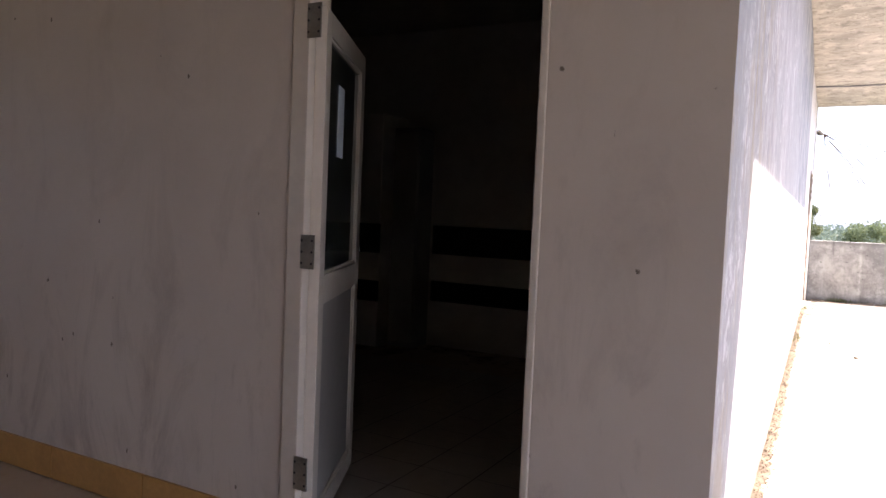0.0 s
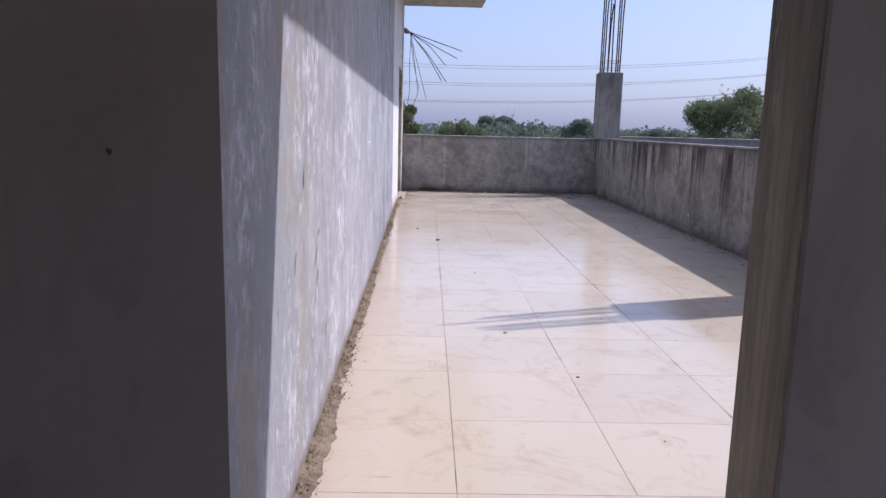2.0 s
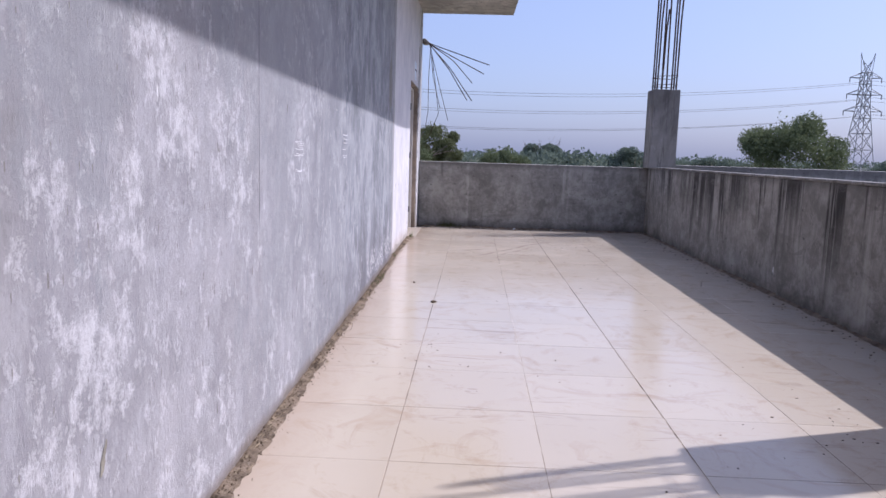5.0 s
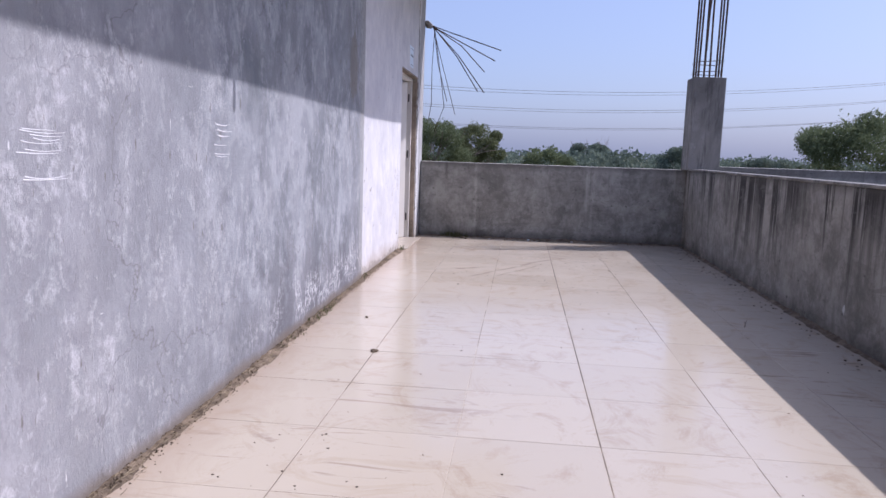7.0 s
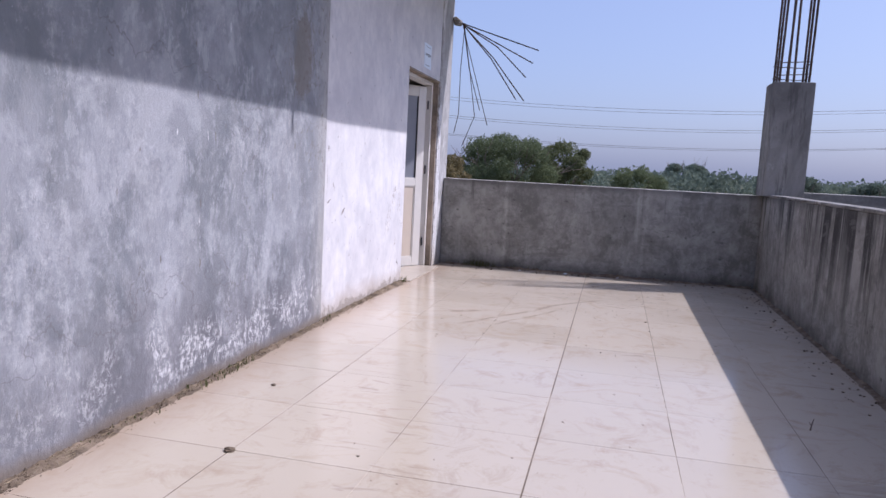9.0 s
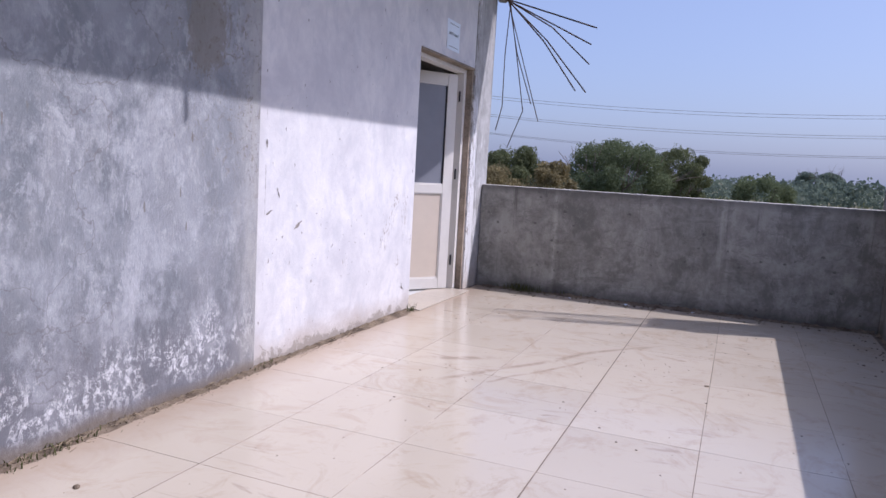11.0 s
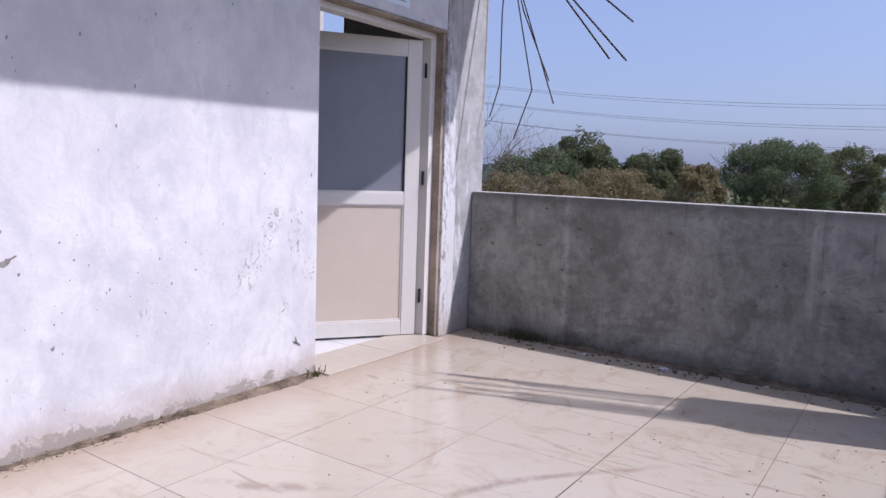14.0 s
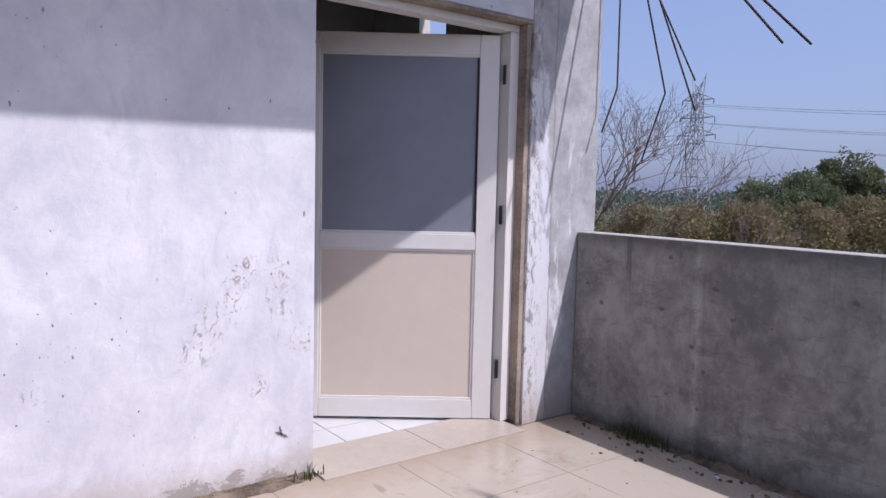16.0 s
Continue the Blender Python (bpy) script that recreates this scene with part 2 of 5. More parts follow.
    edge = n.ramp(n.maths("ADD", along, n.maths("MULTIPLY", cloud, 0.05)), 8.58, 8.68, 0.55, 0)
    colour = n.mix(edge, colour, (0.52, 0.50, 0.50))
    return n.done(colour, n.maths("ADD", cloud, n.maths("MULTIPLY", fine, 0.5)), 0.35, 0.012)


def cream_paint():
    n = Nodes("cream_wall_paint", 0.7)
    cloud = n.noise(1.1, 6, 0.6)
    colour = n.mix(n.ramp(cloud, 0.35, 0.7), (0.545, 0.468, 0.41), (0.625, 0.545, 0.48))
    dirt = n.noise(3.5, 7, 0.7, n.stretch(1, 1, 0.4), 0.8)
    low = n.ramp(n.axis(2), 0.3, 1.5, 0.85, 0.25)
    colour = n.mix(n.maths("MULTIPLY", n.ramp(dirt, 0.52, 0.72), low), colour, (0.34, 0.28, 0.24))
    nick = n.cells(7.5, n.stretch(1, 1.3, 0.6))
    colour = n.mix(n.ramp(n.maths("ADD", nick, n.maths("MULTIPLY", n.noise(45, 5, 0.8), 0.2)), 0.135, 0.15, 0.9, 0), colour, (0.12, 0.09, 0.07))
    return n.done(colour, n.noise(25, 5), 0.15, 0.006)


def parapet_concrete(name, runs_from, runs_amount, tint, top=1.06):
    """Grey cement render; dark rain runs from the coping where the parapet takes the rain."""
    n = Nodes(name, 0.9)
    up = n.axis(2)
    cloud = n.noise(1.7, 9, 0.66, None, 0.9)
    fine = n.noise(42, 6, 0.7)
    mottled = n.noise(11, 13, 0.78, n.stretch(1, 1, 0.8), 0.15)
    tone = n.maths("ADD", n.maths("MULTIPLY", cloud, 0.5), n.maths("MULTIPLY", mottled, 0.5))
    colour = n.mix(n.ramp(tone, 0.43, 0.58), tuple(c * 0.62 for c in tint), tuple(c * 1.15 for c in tint))
    blot = n.noise(3.3, 12, 0.75, n.stretch(1, 1, 1, (2, 2, 7)), 0.3)
    colour = n.mix(n.ramp(blot, 0.56, 0.60, 0, 0.55), colour, tuple(c * 0.5 for c in tint))
    crust = n.noise(5, 13, 0.8, n.stretch(1, 1, 0.6, (6, 1, 3)))
    colour = n.mix(n.ramp(crust, 0.57, 0.60, 0, 0.4), colour, tuple(c * 1.35 for c in tint))
    runs = n.noise(5.2, 6, 0.7, n.stretch(1, 1, 0.045))
    length = n.maths("ADD", up, n.maths("MULTIPLY", n.noise(4.0, 4, 0.65, n.stretch(1, 1, 0.03, (5, 3, 0))), 2.4))
    fade = n.ramp(length, 1.55, 2.2, 0, runs_amount)
    colour = n.mix(n.maths("MULTIPLY", n.ramp(runs, runs_from, runs_from + 0.05), fade), colour, (0.035, 0.032, 0.030))
    pale = n.noise(3.1, 5, 0.6, n.stretch(1, 1, 0.07, (1, 8, 0)))
    colour = n.mix(n.ramp(pale, 0.60, 0.70, 0, 0.55), colour, tuple(c * 1.7 for c in tint))
    mark = n.maths("ABSOLUTE", n.maths("ADD", n.maths("SUBTRACT", n.axis(0), 0.735), n.maths("MULTIPLY", n.noise(4, 3), 0.03)), 0)
    colour = n.mix(n.maths("MULTIPLY", n.ramp(mark, 0.0, 0.035, 0.45, 0), n.ramp(mottled, 0.35, 0.55)), colour, tuple(c * 1.9 for c in tint))
    drop = n.maths("ADD", n.cells(2.6, n.stretch(1, 1, 0.45)), n.maths("MULTIPLY", fine, 0.1))
    colour = n.mix(n.ramp(drop, 0.085, 0.10, 0.85, 0), colour, (0.66, 0.66, 0.66))
    chip = n.maths("ADD", n.cells(6.0, n.stretch(1, 1, 1.4, (3, 1, 8))), n.maths("MULTIPLY", n.noise(26, 8, 0.8, None, 0.5), 0.42))
    colour = n.mix(n.ramp(chip, 0.29, 0.31, 0.75, 0), colour, tuple(c * 0.35 for c in tint))
    trowel = n.noise(7, 12, 0.72, n.stretch(0.5, 0.5, 1.6, (2, 4, 4)), 0.9)
    colour = n.mix(n.ramp(trowel, 0.575, 0.59, 0, 0.45), colour, tuple(c * 0.55 for c in tint))
    rim = n.ramp(n.maths("ADD", up, n.maths("MULTIPLY", mottled, 0.1)), 1.03, 1.09, 0, 0.5)
    colour = n.mix(rim, colour, (0.09, 0.085, 0.08))
    # pale top edge: worn cement, with sunlight on it put into the colour
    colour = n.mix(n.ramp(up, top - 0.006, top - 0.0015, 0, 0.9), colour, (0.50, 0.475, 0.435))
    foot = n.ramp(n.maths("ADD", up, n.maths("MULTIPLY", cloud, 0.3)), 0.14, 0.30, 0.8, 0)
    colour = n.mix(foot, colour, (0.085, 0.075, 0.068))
    return n.done(colour, n.maths("ADD", n.maths("ADD", cloud, mottled), n.maths("MULTIPLY", fine, 0.5)), 0.55, 0.014)


def raw_concrete(name="raw_concrete", light=(0.31, 0.295, 0.275), dark=(0.14, 0.132, 0.122)):
    n = Nodes(name, 0.9)
    cloud = n.noise(2.3, 8, 0.65, n.stretch(1, 1, 0.45), 0.5)
    fine = n.noise(50, 6, 0.7)
    colour = n.mix(n.ramp(cloud, 0.36, 0.66), dark, light)
    run = n.noise(9, 9, 0.72, n.stretch(1, 1, 0.12))
    colour = n.mix(n.ramp(run, 0.52, 0.60, 0, 0.6), colour, tuple(c * 0.55 for c in dark))
    colour = n.mix(n.ramp(n.noise(6, 12, 0.75, n.stretch(1, 1, 0.5, (5, 5, 5))), 0.55, 0.59, 0, 0.5), colour, tuple(min(1, c * 1.3) for c in light))
    colour = n.mix(n.ramp(n.cells(28), 0.10, 0.16, 0.5, 0), colour, (0.12, 0.11, 0.10))
    return n.done(colour, n.maths("ADD", cloud, n.maths("MULTIPLY", fine, 0.5)), 0.4, 0.012)


def marble_tile():
    """Polished cream stone with brown veins; every tile a little different, dusty and scraped in places."""
    n = Nodes("cream_stone_tile", 0.25, 0, 0.5)
    vein = n.noise(2.2, 9, 0.68, n.stretch(1, 1.4, 1), 1.8)
    soft = n.noise(0.55, 3, 0.5)
    colour = n.mix(n.random(), (0.505, 0.44, 0.355), (0.555, 0.485, 0.395))
    colour = n.mix(n.ramp(soft, 0.4, 0.65, 0, 0.5), colour, (0.57, 0.505, 0.425))
    colour = n.mix(n.ramp(vein, 0.54, 0.72, 0, 0.55), colour, (0.42, 0.315, 0.215))
    dust = n.noise(3.4, 9, 0.78, n.stretch(1, 0.7, 1), 1.1)
    colour = n.mix(n.ramp(dust, 0.53, 0.70, 0, 0.6), colour, (0.38, 0.28, 0.19))
    # scrapes: long thin bent smears
    scrape = n.noise(3.0, 6, 0.6, n.stretch(0.5, 3.2, 1, (1, 2, 0)), 1.6)
    zone = n.ramp(n.noise(0.7, 2, 0.5, n.stretch(1, 1, 1, (7, 3, 0))), 0.50, 0.60)
    colour = n.mix(n.maths("MULTIPLY", n.ramp(scrape, 0.60, 0.66, 0, 0.5), zone), colour, (0.27, 0.20, 0.155))
    # soil washed out from the side wall
    wash = n.ramp(n.maths("ADD", n.axis(0), n.maths("MULTIPLY", dust, 0.5)), 0.22, 0.52, 0.65, 0)
    colour = n.mix(wash, colour, (0.38, 0.28, 0.205))
    # smears dragged over the tiles toward the end wall
    for x0, y0, nx, ny, low, high, wide in ((0.82, 8.88, 0.837, -0.547, 8.95, 10.7, 0.022), (0.63, 9.34, -0.61, 0.79, 9.3, 9.75, 0.028), (1.05, 8.9, 0.86, -0.5, 9.0, 10.0, 0.012)):
        off = n.maths("ADD", n.maths("MULTIPLY", n.maths("SUBTRACT", n.axis(0), x0), nx), n.maths("MULTIPLY", n.maths("SUBTRACT", n.axis(1), y0), ny))
        off = n.maths("ABSOLUTE", n.maths("ADD", off, n.maths("MULTIPLY", n.maths("SUBTRACT", soft, 0.5), 0.5)), 0)
        reach = n.maths("MULTIPLY", n.ramp(n.axis(1), low, low + 0.15), n.ramp(n.axis(1), high - 0.2, high, 1, 0))
        patchy = n.ramp(n.noise(7, 7, 0.75, n.stretch(1, 1, 1, (x0, 3, 0))), 0.40, 0.56, 0, 0.7)
        colour = n.mix(n.maths("MULTIPLY", n.ramp(off, wide * 0.3, wide * 1.6, 1, 0), n.maths("MULTIPLY", reach, patchy)), colour, (0.31, 0.235, 0.18))
    rough = n.ramp(n.noise(1.2, 6, 0.65), 0.35, 0.7, 0.10, 0.24)
    return n.done(colour, n.noise(3, 3), 0.012, 0.004, rough)


def joint_mortar():
    """Pale mortar, brown with dirt along some stretches of the joints."""
    n = Nodes("joint_mortar", 0.95)
    colour = n.mix(n.ramp(n.maths("ADD", n.noise(1.3, 7, 0.72), n.ramp(n.axis(1), 4.5, 9.0, 0.0, 0.11)), 0.49, 0.57), (0.50, 0.43, 0.35), (0.12, 0.09, 0.068))
    colour = n.mix(n.ramp(n.noise(40, 4), 0.4, 0.7, 0, 0.3), colour, (0.42, 0.35, 0.28))
    return n.done(colour, n.noise(60, 3), 0.2, 0.004)


def plain(name, colour, rough=0.6, metal=0.0, wear=0.12, scale=9.0, specular=0.4, bump=0.1):
    """A painted or natural surface with slight mottling at two scales."""
    n = Nodes(name, rough, metal, specular)
    dark = tuple(c * (1 - wear * 1.6) for c in colour)
    light = tuple(min(1.0, c * (1 + wear)) for c in colour)
    big, small = n.noise(scale * 0.25, 5), n.noise(scale * 5, 4)
    mixed = n.mix(n.ramp(n.maths("ADD", n.maths("MULTIPLY", big, 0.7), n.maths("MULTIPLY", small, 0.3)), 0.35, 0.65), dark, light)
    return n.done(mixed, small, bump, 0.004)


def leaf_material(name, dark, light):
    n = Nodes(name, 0.9, 0, 0.05)
    shade = n.noise(0.7, 4)
    island = n.add("ShaderNodeNewGeometry").outputs["Random Per Island"]
    colour = n.mix(n.maths("ADD", n.maths("MULTIPLY", shade, 0.5), n.maths("MULTIPLY", island, 0.5)), dark, light)
    thin = n.add("ShaderNodeBsdfTranslucent")
    n.link(colour, thin.inputs["Color"])
    both = n.add("ShaderNodeMixShader")
    both.inputs[0].default_value = 0.4
    n.link(n.bsdf.outputs[0], both.inputs[1])
    n.link(thin.outputs[0], both.inputs[2])
    n.link(both.outputs[0], n.tree.nodes["Material Output"].inputs["Surface"])
    return n.done(colour)


def frosted():
    n = Nodes("grey_frosted_sheet", 0.35, 0, 0.4)
    return n.done(n.mix(n.ramp(n.noise(3, 4), 0.35, 0.65), (0.22, 0.23, 0.27), (0.25, 0.26, 0.30)))


def dirt_material():
    n = Nodes("dry_dirt", 0.95, 0, 0.1)
    grit = n.noise(60, 5, 0.7)
    colour = n.mix(n.ramp(n.noise(7, 6, 0.7), 0.35, 0.68), (0.085, 0.065, 0.049), (0.29, 0.228, 0.17))
    return n.done(n.mix(n.ramp(grit, 0.55, 0.7, 0, 0.6), colour, (0.32, 0.27, 0.22)), grit, 0.6, 0.01)


def flaky_column():
    """Grey render with ragged remains of white limewash."""
    n = Nodes("flaking_limewash", 0.88)
    up = n.axis(2)
    ragged = n.noise(3.2, 12, 0.72, n.stretch(1, 1, 0.35), 0.4)
    fine = n.noise(45, 7, 0.7)
    edge = n.ramp(n.maths("ADD", n.axis(1), n.maths("MULTIPLY", n.noise(4, 6, 0.7), 0.06)), 12.08, 12.16, 0.12, -0.05)
    tone = n.maths("ADD", n.maths("ADD", ragged, edge), n.ramp(up, 0.2, 2.6, 0.05, -0.05))
    base = n.mix(n.ramp(n.noise(6, 8, 0.7), 0.38, 0.62), (0.33, 0.325, 0.325), (0.47, 0.465, 0.47))
    colour = n.mix(n.ramp(tone, 0.52, 0.58), base, (0.68, 0.675, 0.69))
    peel = n.noise(22, 10, 0.8, n.stretch(1, 1, 0.4, (2, 2, 2)), 0.4)
    colour = n.mix(n.maths("MULTIPLY", n.ramp(peel, 0.53, 0.55, 0, 0.8), n.ramp(n.axis(1), 11.97, 12.06, 1, 0.12)), colour, (0.22, 0.185, 0.155))
    seam = n.maths("ABSOLUTE", n.maths("ADD", n.maths("SUBTRACT", n.axis(1), 12.135), n.maths("MULTIPLY", n.noise(5, 5, 0.7), 0.05)), 0)
    colour = n.mix(n.ramp(seam, 0.002, 0.008, 0.6, 0), colour, (0.22, 0.205, 0.19))
    pit = n.maths("ADD", n.cells(11, n.stretch(1, 1, 0.6)), n.maths("MULTIPLY", fine, 0.25))
    colour = n.mix(n.ramp(pit, 0.15, 0.18, 0.7, 0), colour, (0.24, 0.22, 0.20))
    low = n.ramp(n.maths("ADD", up, n.maths("MULTIPLY", ragged, 0.3)), 0.17, 0.40, 0.7, 0)
    colour = n.mix(low, colour, (0.40, 0.34, 0.28))
    return n.done(colour, n.maths("ADD", ragged, n.maths("MULTIPLY", fine, 0.4)), 0.5, 0.014)


def entry_cement():
    """Brown-stained cement edge with upright trowel streaks, chips and a few holes."""
    n = Nodes("brown_stained_cement", 0.85)
    streak = n.noise(14, 9, 0.7, n.stretch(1, 1, 0.09), 0.3)
    cloud = n.noise(2.5, 9, 0.68, n.stretch(1, 1, 0.4))
    tone = n.maths("ADD", n.maths("MULTIPLY", streak, 0.55), n.maths("MULTIPLY", cloud, 0.45))
    colour = n.mix(n.ramp(tone, 0.40, 0.62), (0.10, 0.085, 0.068), (0.235, 0.205, 0.168))
    chip = n.maths("ADD", n.cells(5, n.stretch(1, 1, 0.5)), n.maths("MULTIPLY", n.noise(30, 6, 0.8), 0.3))
    colour = n.mix(n.ramp(chip, 0.20, 0.22, 0.9, 0), colour, (0.04, 0.033, 0.028))
    pale = n.noise(7, 9, 0.75, n.stretch(1, 1, 0.3, (4, 2, 2)))
    colour = n.mix(n.ramp(pale, 0.60, 0.64, 0, 0.6), colour, (0.32, 0.29, 0.255))
    return n.done(colour, n.maths("ADD", streak, cloud), 0.6, 0.012)


ENTRYWALL = entry_cement()
FLAKY = flaky_column()
GREY = grey_plaster()
WHITE = white_plaster()
CREAM = cream_paint()
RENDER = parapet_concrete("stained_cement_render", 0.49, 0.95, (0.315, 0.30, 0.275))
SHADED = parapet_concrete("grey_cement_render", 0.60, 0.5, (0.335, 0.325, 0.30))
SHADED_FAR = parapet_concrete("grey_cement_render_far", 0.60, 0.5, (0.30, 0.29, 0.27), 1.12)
RAW = raw_concrete()
SOFFIT = raw_concrete("soffit_cement", (0.52, 0.49, 0.44), (0.33, 0.31, 0.275))
TILE = marble_tile()
SILLSTONE = plain("cream_sill_stone", (0.54, 0.475, 0.40), 0.25, 0, 0.08, 5, 0.5, 0.03)
ORANGE = plain("ochre_skirting_tile", (0.50, 0.27, 0.09), 0.4, 0, 0.15)
CREAMFRAME = plain("cream_painted_frame", (0.60, 0.53, 0.46), 0.45, 0.0, 0.08, 4, 0.4, 0.03)
ALU = plain("cream_coated_aluminium", (0.74, 0.71, 0.67), 0.35, 0.0, 0.04, 4, 0.5, 0.03)
PANEL = plain("beige_door_panel", (0.66, 0.57, 0.48), 0.45, 0, 0.04, 2, 0.4, 0.02)
GLASSY = frosted()
DARKPANE = plain("dark_glass_pane", (0.03, 0.035, 0.035), 0.08, 0, 0.05, 3, 0.6, 0.0)
STEEL = plain("hinge_steel", (0.30, 0.28, 0.25), 0.4, 0.8, 0.2, 30)
BLACKSTEEL = plain("black_hinge", (0.03, 0.03, 0.035), 0.5, 0.3, 0.2, 30)
REBAR = plain("rusty_rebar", (0.075, 0.05, 0.04), 0.85, 0.2, 0.35, 20, 0.3, 0.4)
PAPER = plain("white_paper", (0.78, 0.86, 0.95), 0.6, 0, 0.03, 3, 0.3, 0.02)
INK = plain("printed_ink", (0.05, 0.055, 0.07), 0.6, 0, 0.05)
WHITETILE = plain("white_ceramic_tile", (0.74, 0.74, 0.74), 0.2, 0, 0.05, 2, 0.5, 0.02)
ROOMTILE = plain("dirty_cream_room_tile", (0.40, 0.35, 0.30), 0.35, 0, 0.15, 3, 0.4, 0.02)
GREYPANEL = plain("grey_beige_door_panel", (0.36, 0.33, 0.30), 0.5, 0, 0.08, 3, 0.4, 0.02)
BLACKTILE = plain("black_ceramic_tile", (0.02, 0.02, 0.022), 0.2, 0, 0.2, 3, 0.5, 0.02)
DARKJOINT = plain("dark_open_joint", (0.22, 0.175, 0.135), 0.95, 0, 0.4, 25)
SOILJOINT = plain("soil_filled_joint", (0.12, 0.088, 0.062), 0.95, 0, 0.4, 12)
DARKBED = plain("dark_floor_mortar", (0.06, 0.05, 0.042), 0.95, 0, 0.3, 20)
GROUTBED = joint_mortar()
DIRT = dirt_material()
STRAW = plain("dry_straw", (0.30, 0.24, 0.16), 0.9, 0, 0.4, 30)
GRIT = plain("dark_soil_bits", (0.11, 0.085, 0.065), 0.95, 0, 0.4, 60)
ROOMPAINT = plain("dull_room_paint", (0.62, 0.60, 0.56), 0.8, 0, 0.1, 2)
BROWNWOOD = plain("raw_brown_reveal", (0.35, 0.285, 0.225), 0.8, 0, 0.35, 12, 0.3, 0.5)
GALV = plain("galvanised_lattice_steel", (0.36, 0.37, 0.39), 0.6, 0.3, 0.15, 3)
CABLE = plain("overhead_cable", (0.20, 0.20, 0.22), 0.6, 0.3, 0.1, 3)
BARK = plain("grey_brown_bark", (0.22, 0.175, 0.145), 0.9, 0, 0.3, 8, 0.2, 0.5)
GRASS = leaf_material("grass_blades", (0.06, 0.075, 0.035), (0.17, 0.165, 0.08))
EARTH = plain("dry_field_earth", (0.16, 0.15, 0.085), 0.95, 0, 0.35, 0.15)
LEAF_GREEN = leaf_material("dark_green_foliage", (0.095, 0.12, 0.065), (0.21, 0.245, 0.135))
LEAF_OLIVE = leaf_material("olive_foliage", (0.095, 0.115, 0.06), (0.21, 0.225, 0.12))
LEAF_DRY = leaf_material("dry_brown_foliage", (0.16, 0.135, 0.07), (0.32, 0.265, 0.145))
# distant leaves: air haze is put into the colour, paler and greyer
LEAF_HAZED = leaf_material("hazed_distant_foliage", (0.115, 0.15, 0.12), (0.185, 0.225, 0.175))


# ---- mesh helpers ----
def finish(name, bm, material, smooth=False):
    bmesh.ops.recalc_face_normals(bm, faces=bm.faces)
    me = bpy.data.meshes.new(name)
    bm.to_mesh(me)
    bm.free()
    for m in material if isinstance(material, (list, tuple)) else [material]:
        me.materials.append(m)
    if smooth:
        me.polygons.foreach_set("use_smooth", [True] * len(me.polygons))
    return me


def part(name, bm, material, parent, label="", smooth=False):
    ob = new(name, finish(name, bm, material, smooth))
    ob.parent = parent
    return tagged(ob, label)


def thing(name, label, category, at=(0, 0, 0), turn=0, group="", kind=""):
    ob = new(name)
    ob.empty_display_size = 0.1
    ob.matrix_basis = pose(*at, 0, 0, turn)
    return tagged(ob, label, category, group, kind)


def solid(name, bm, material, label, category, group="", kind="", smooth=False):
    return tagged(new(name, finish(name, bm, material, smooth)), label, category, group, kind)


def box(bm, x0, x1, y0, y1, z0, z1, bevel=0.0):
    made = bmesh.ops.create_cube(bm, size=1)["verts"]
    for v in made:
        v.co = Vector((x0 + (v.co.x + 0.5) * (x1 - x0), y0 + (v.co.y + 0.5) * (y1 - y0), z0 + (v.co.z + 0.5) * (z1 - z0)))
    if bevel:
        edges = {e for v in made for e in v.link_edges}
        bmesh.ops.bevel(bm, geom=list(edges), offset=bevel, segments=2, affect="EDGES", profile=0.6)
    return bm


def slab(bm, corners, z0, z1, bevel=0.0):
    """An upright prism over a plan."""
    low = [bm.verts.new((x, y, z0)) for x, y in corners]
    high = [bm.verts.new((x, y, z1)) for x, y in corners]
    n = len(corners)
    faces = [bm.faces.new(low[::-1]), bm.faces.new(high)]
    faces += [bm.faces.new((low[i], low[(i + 1) % n], high[(i + 1) % n], high[i])) for i in range(n)]
    if bevel:
        edges = {e for f in faces for e in f.edges}
        bmesh.ops.bevel(bm, geom=list(edges), offset=bevel, segments=2, affect="EDGES", profile=0.6)
    return bm


def tube(bm, points, radius, sides=6, taper=None):
    """A round bar along a polyline; taper gives the end's radius."""
    points = [Vector(p) for p in points]
    rings = []
    for i, p in enumerate(points):
        way = (points[min(i + 1, len(points) - 1)] - points[max(i - 1, 0)]).normalized()
        side = way.cross(Vector((0.31, 0.23, 0.92)) if abs(way.z) < 0.9 else Vector((1, 0.1, 0))).normalized()
        up = side.cross(way)
        r = radius if taper is None else radius + (taper - radius) * i / (len(points) - 1)
        rings.append([bm.verts.new(p + (side * math.cos(a) + up * math.sin(a)) * r) for a in (2 * math.pi * k / sides for k in range(sides))])
    for a, b in zip(rings, rings[1:]):
        for k in range(sides):
            bm.faces.new((a[k], a[(k + 1) % sides], b[(k + 1) % sides], b[k]))
    bm.faces.new(rings[0][::-1])
    bm.faces.new(rings[-1])
    return bm


def fresh():
    return bmesh.new()


# ---- large structure ----
SOFFIT_Z, ROOF_T = 3.43, 0.14
WALL_END = 12.47
GREY_END = 8.57          # where the grey whitewash meets the white block
DOOR_Y0, DOOR_Y1 = 10.68, 11.94   # opening of the toilet door
PITCH = 0.605
PARAPET_Y = 12.30        # where the end parapet meets the long one


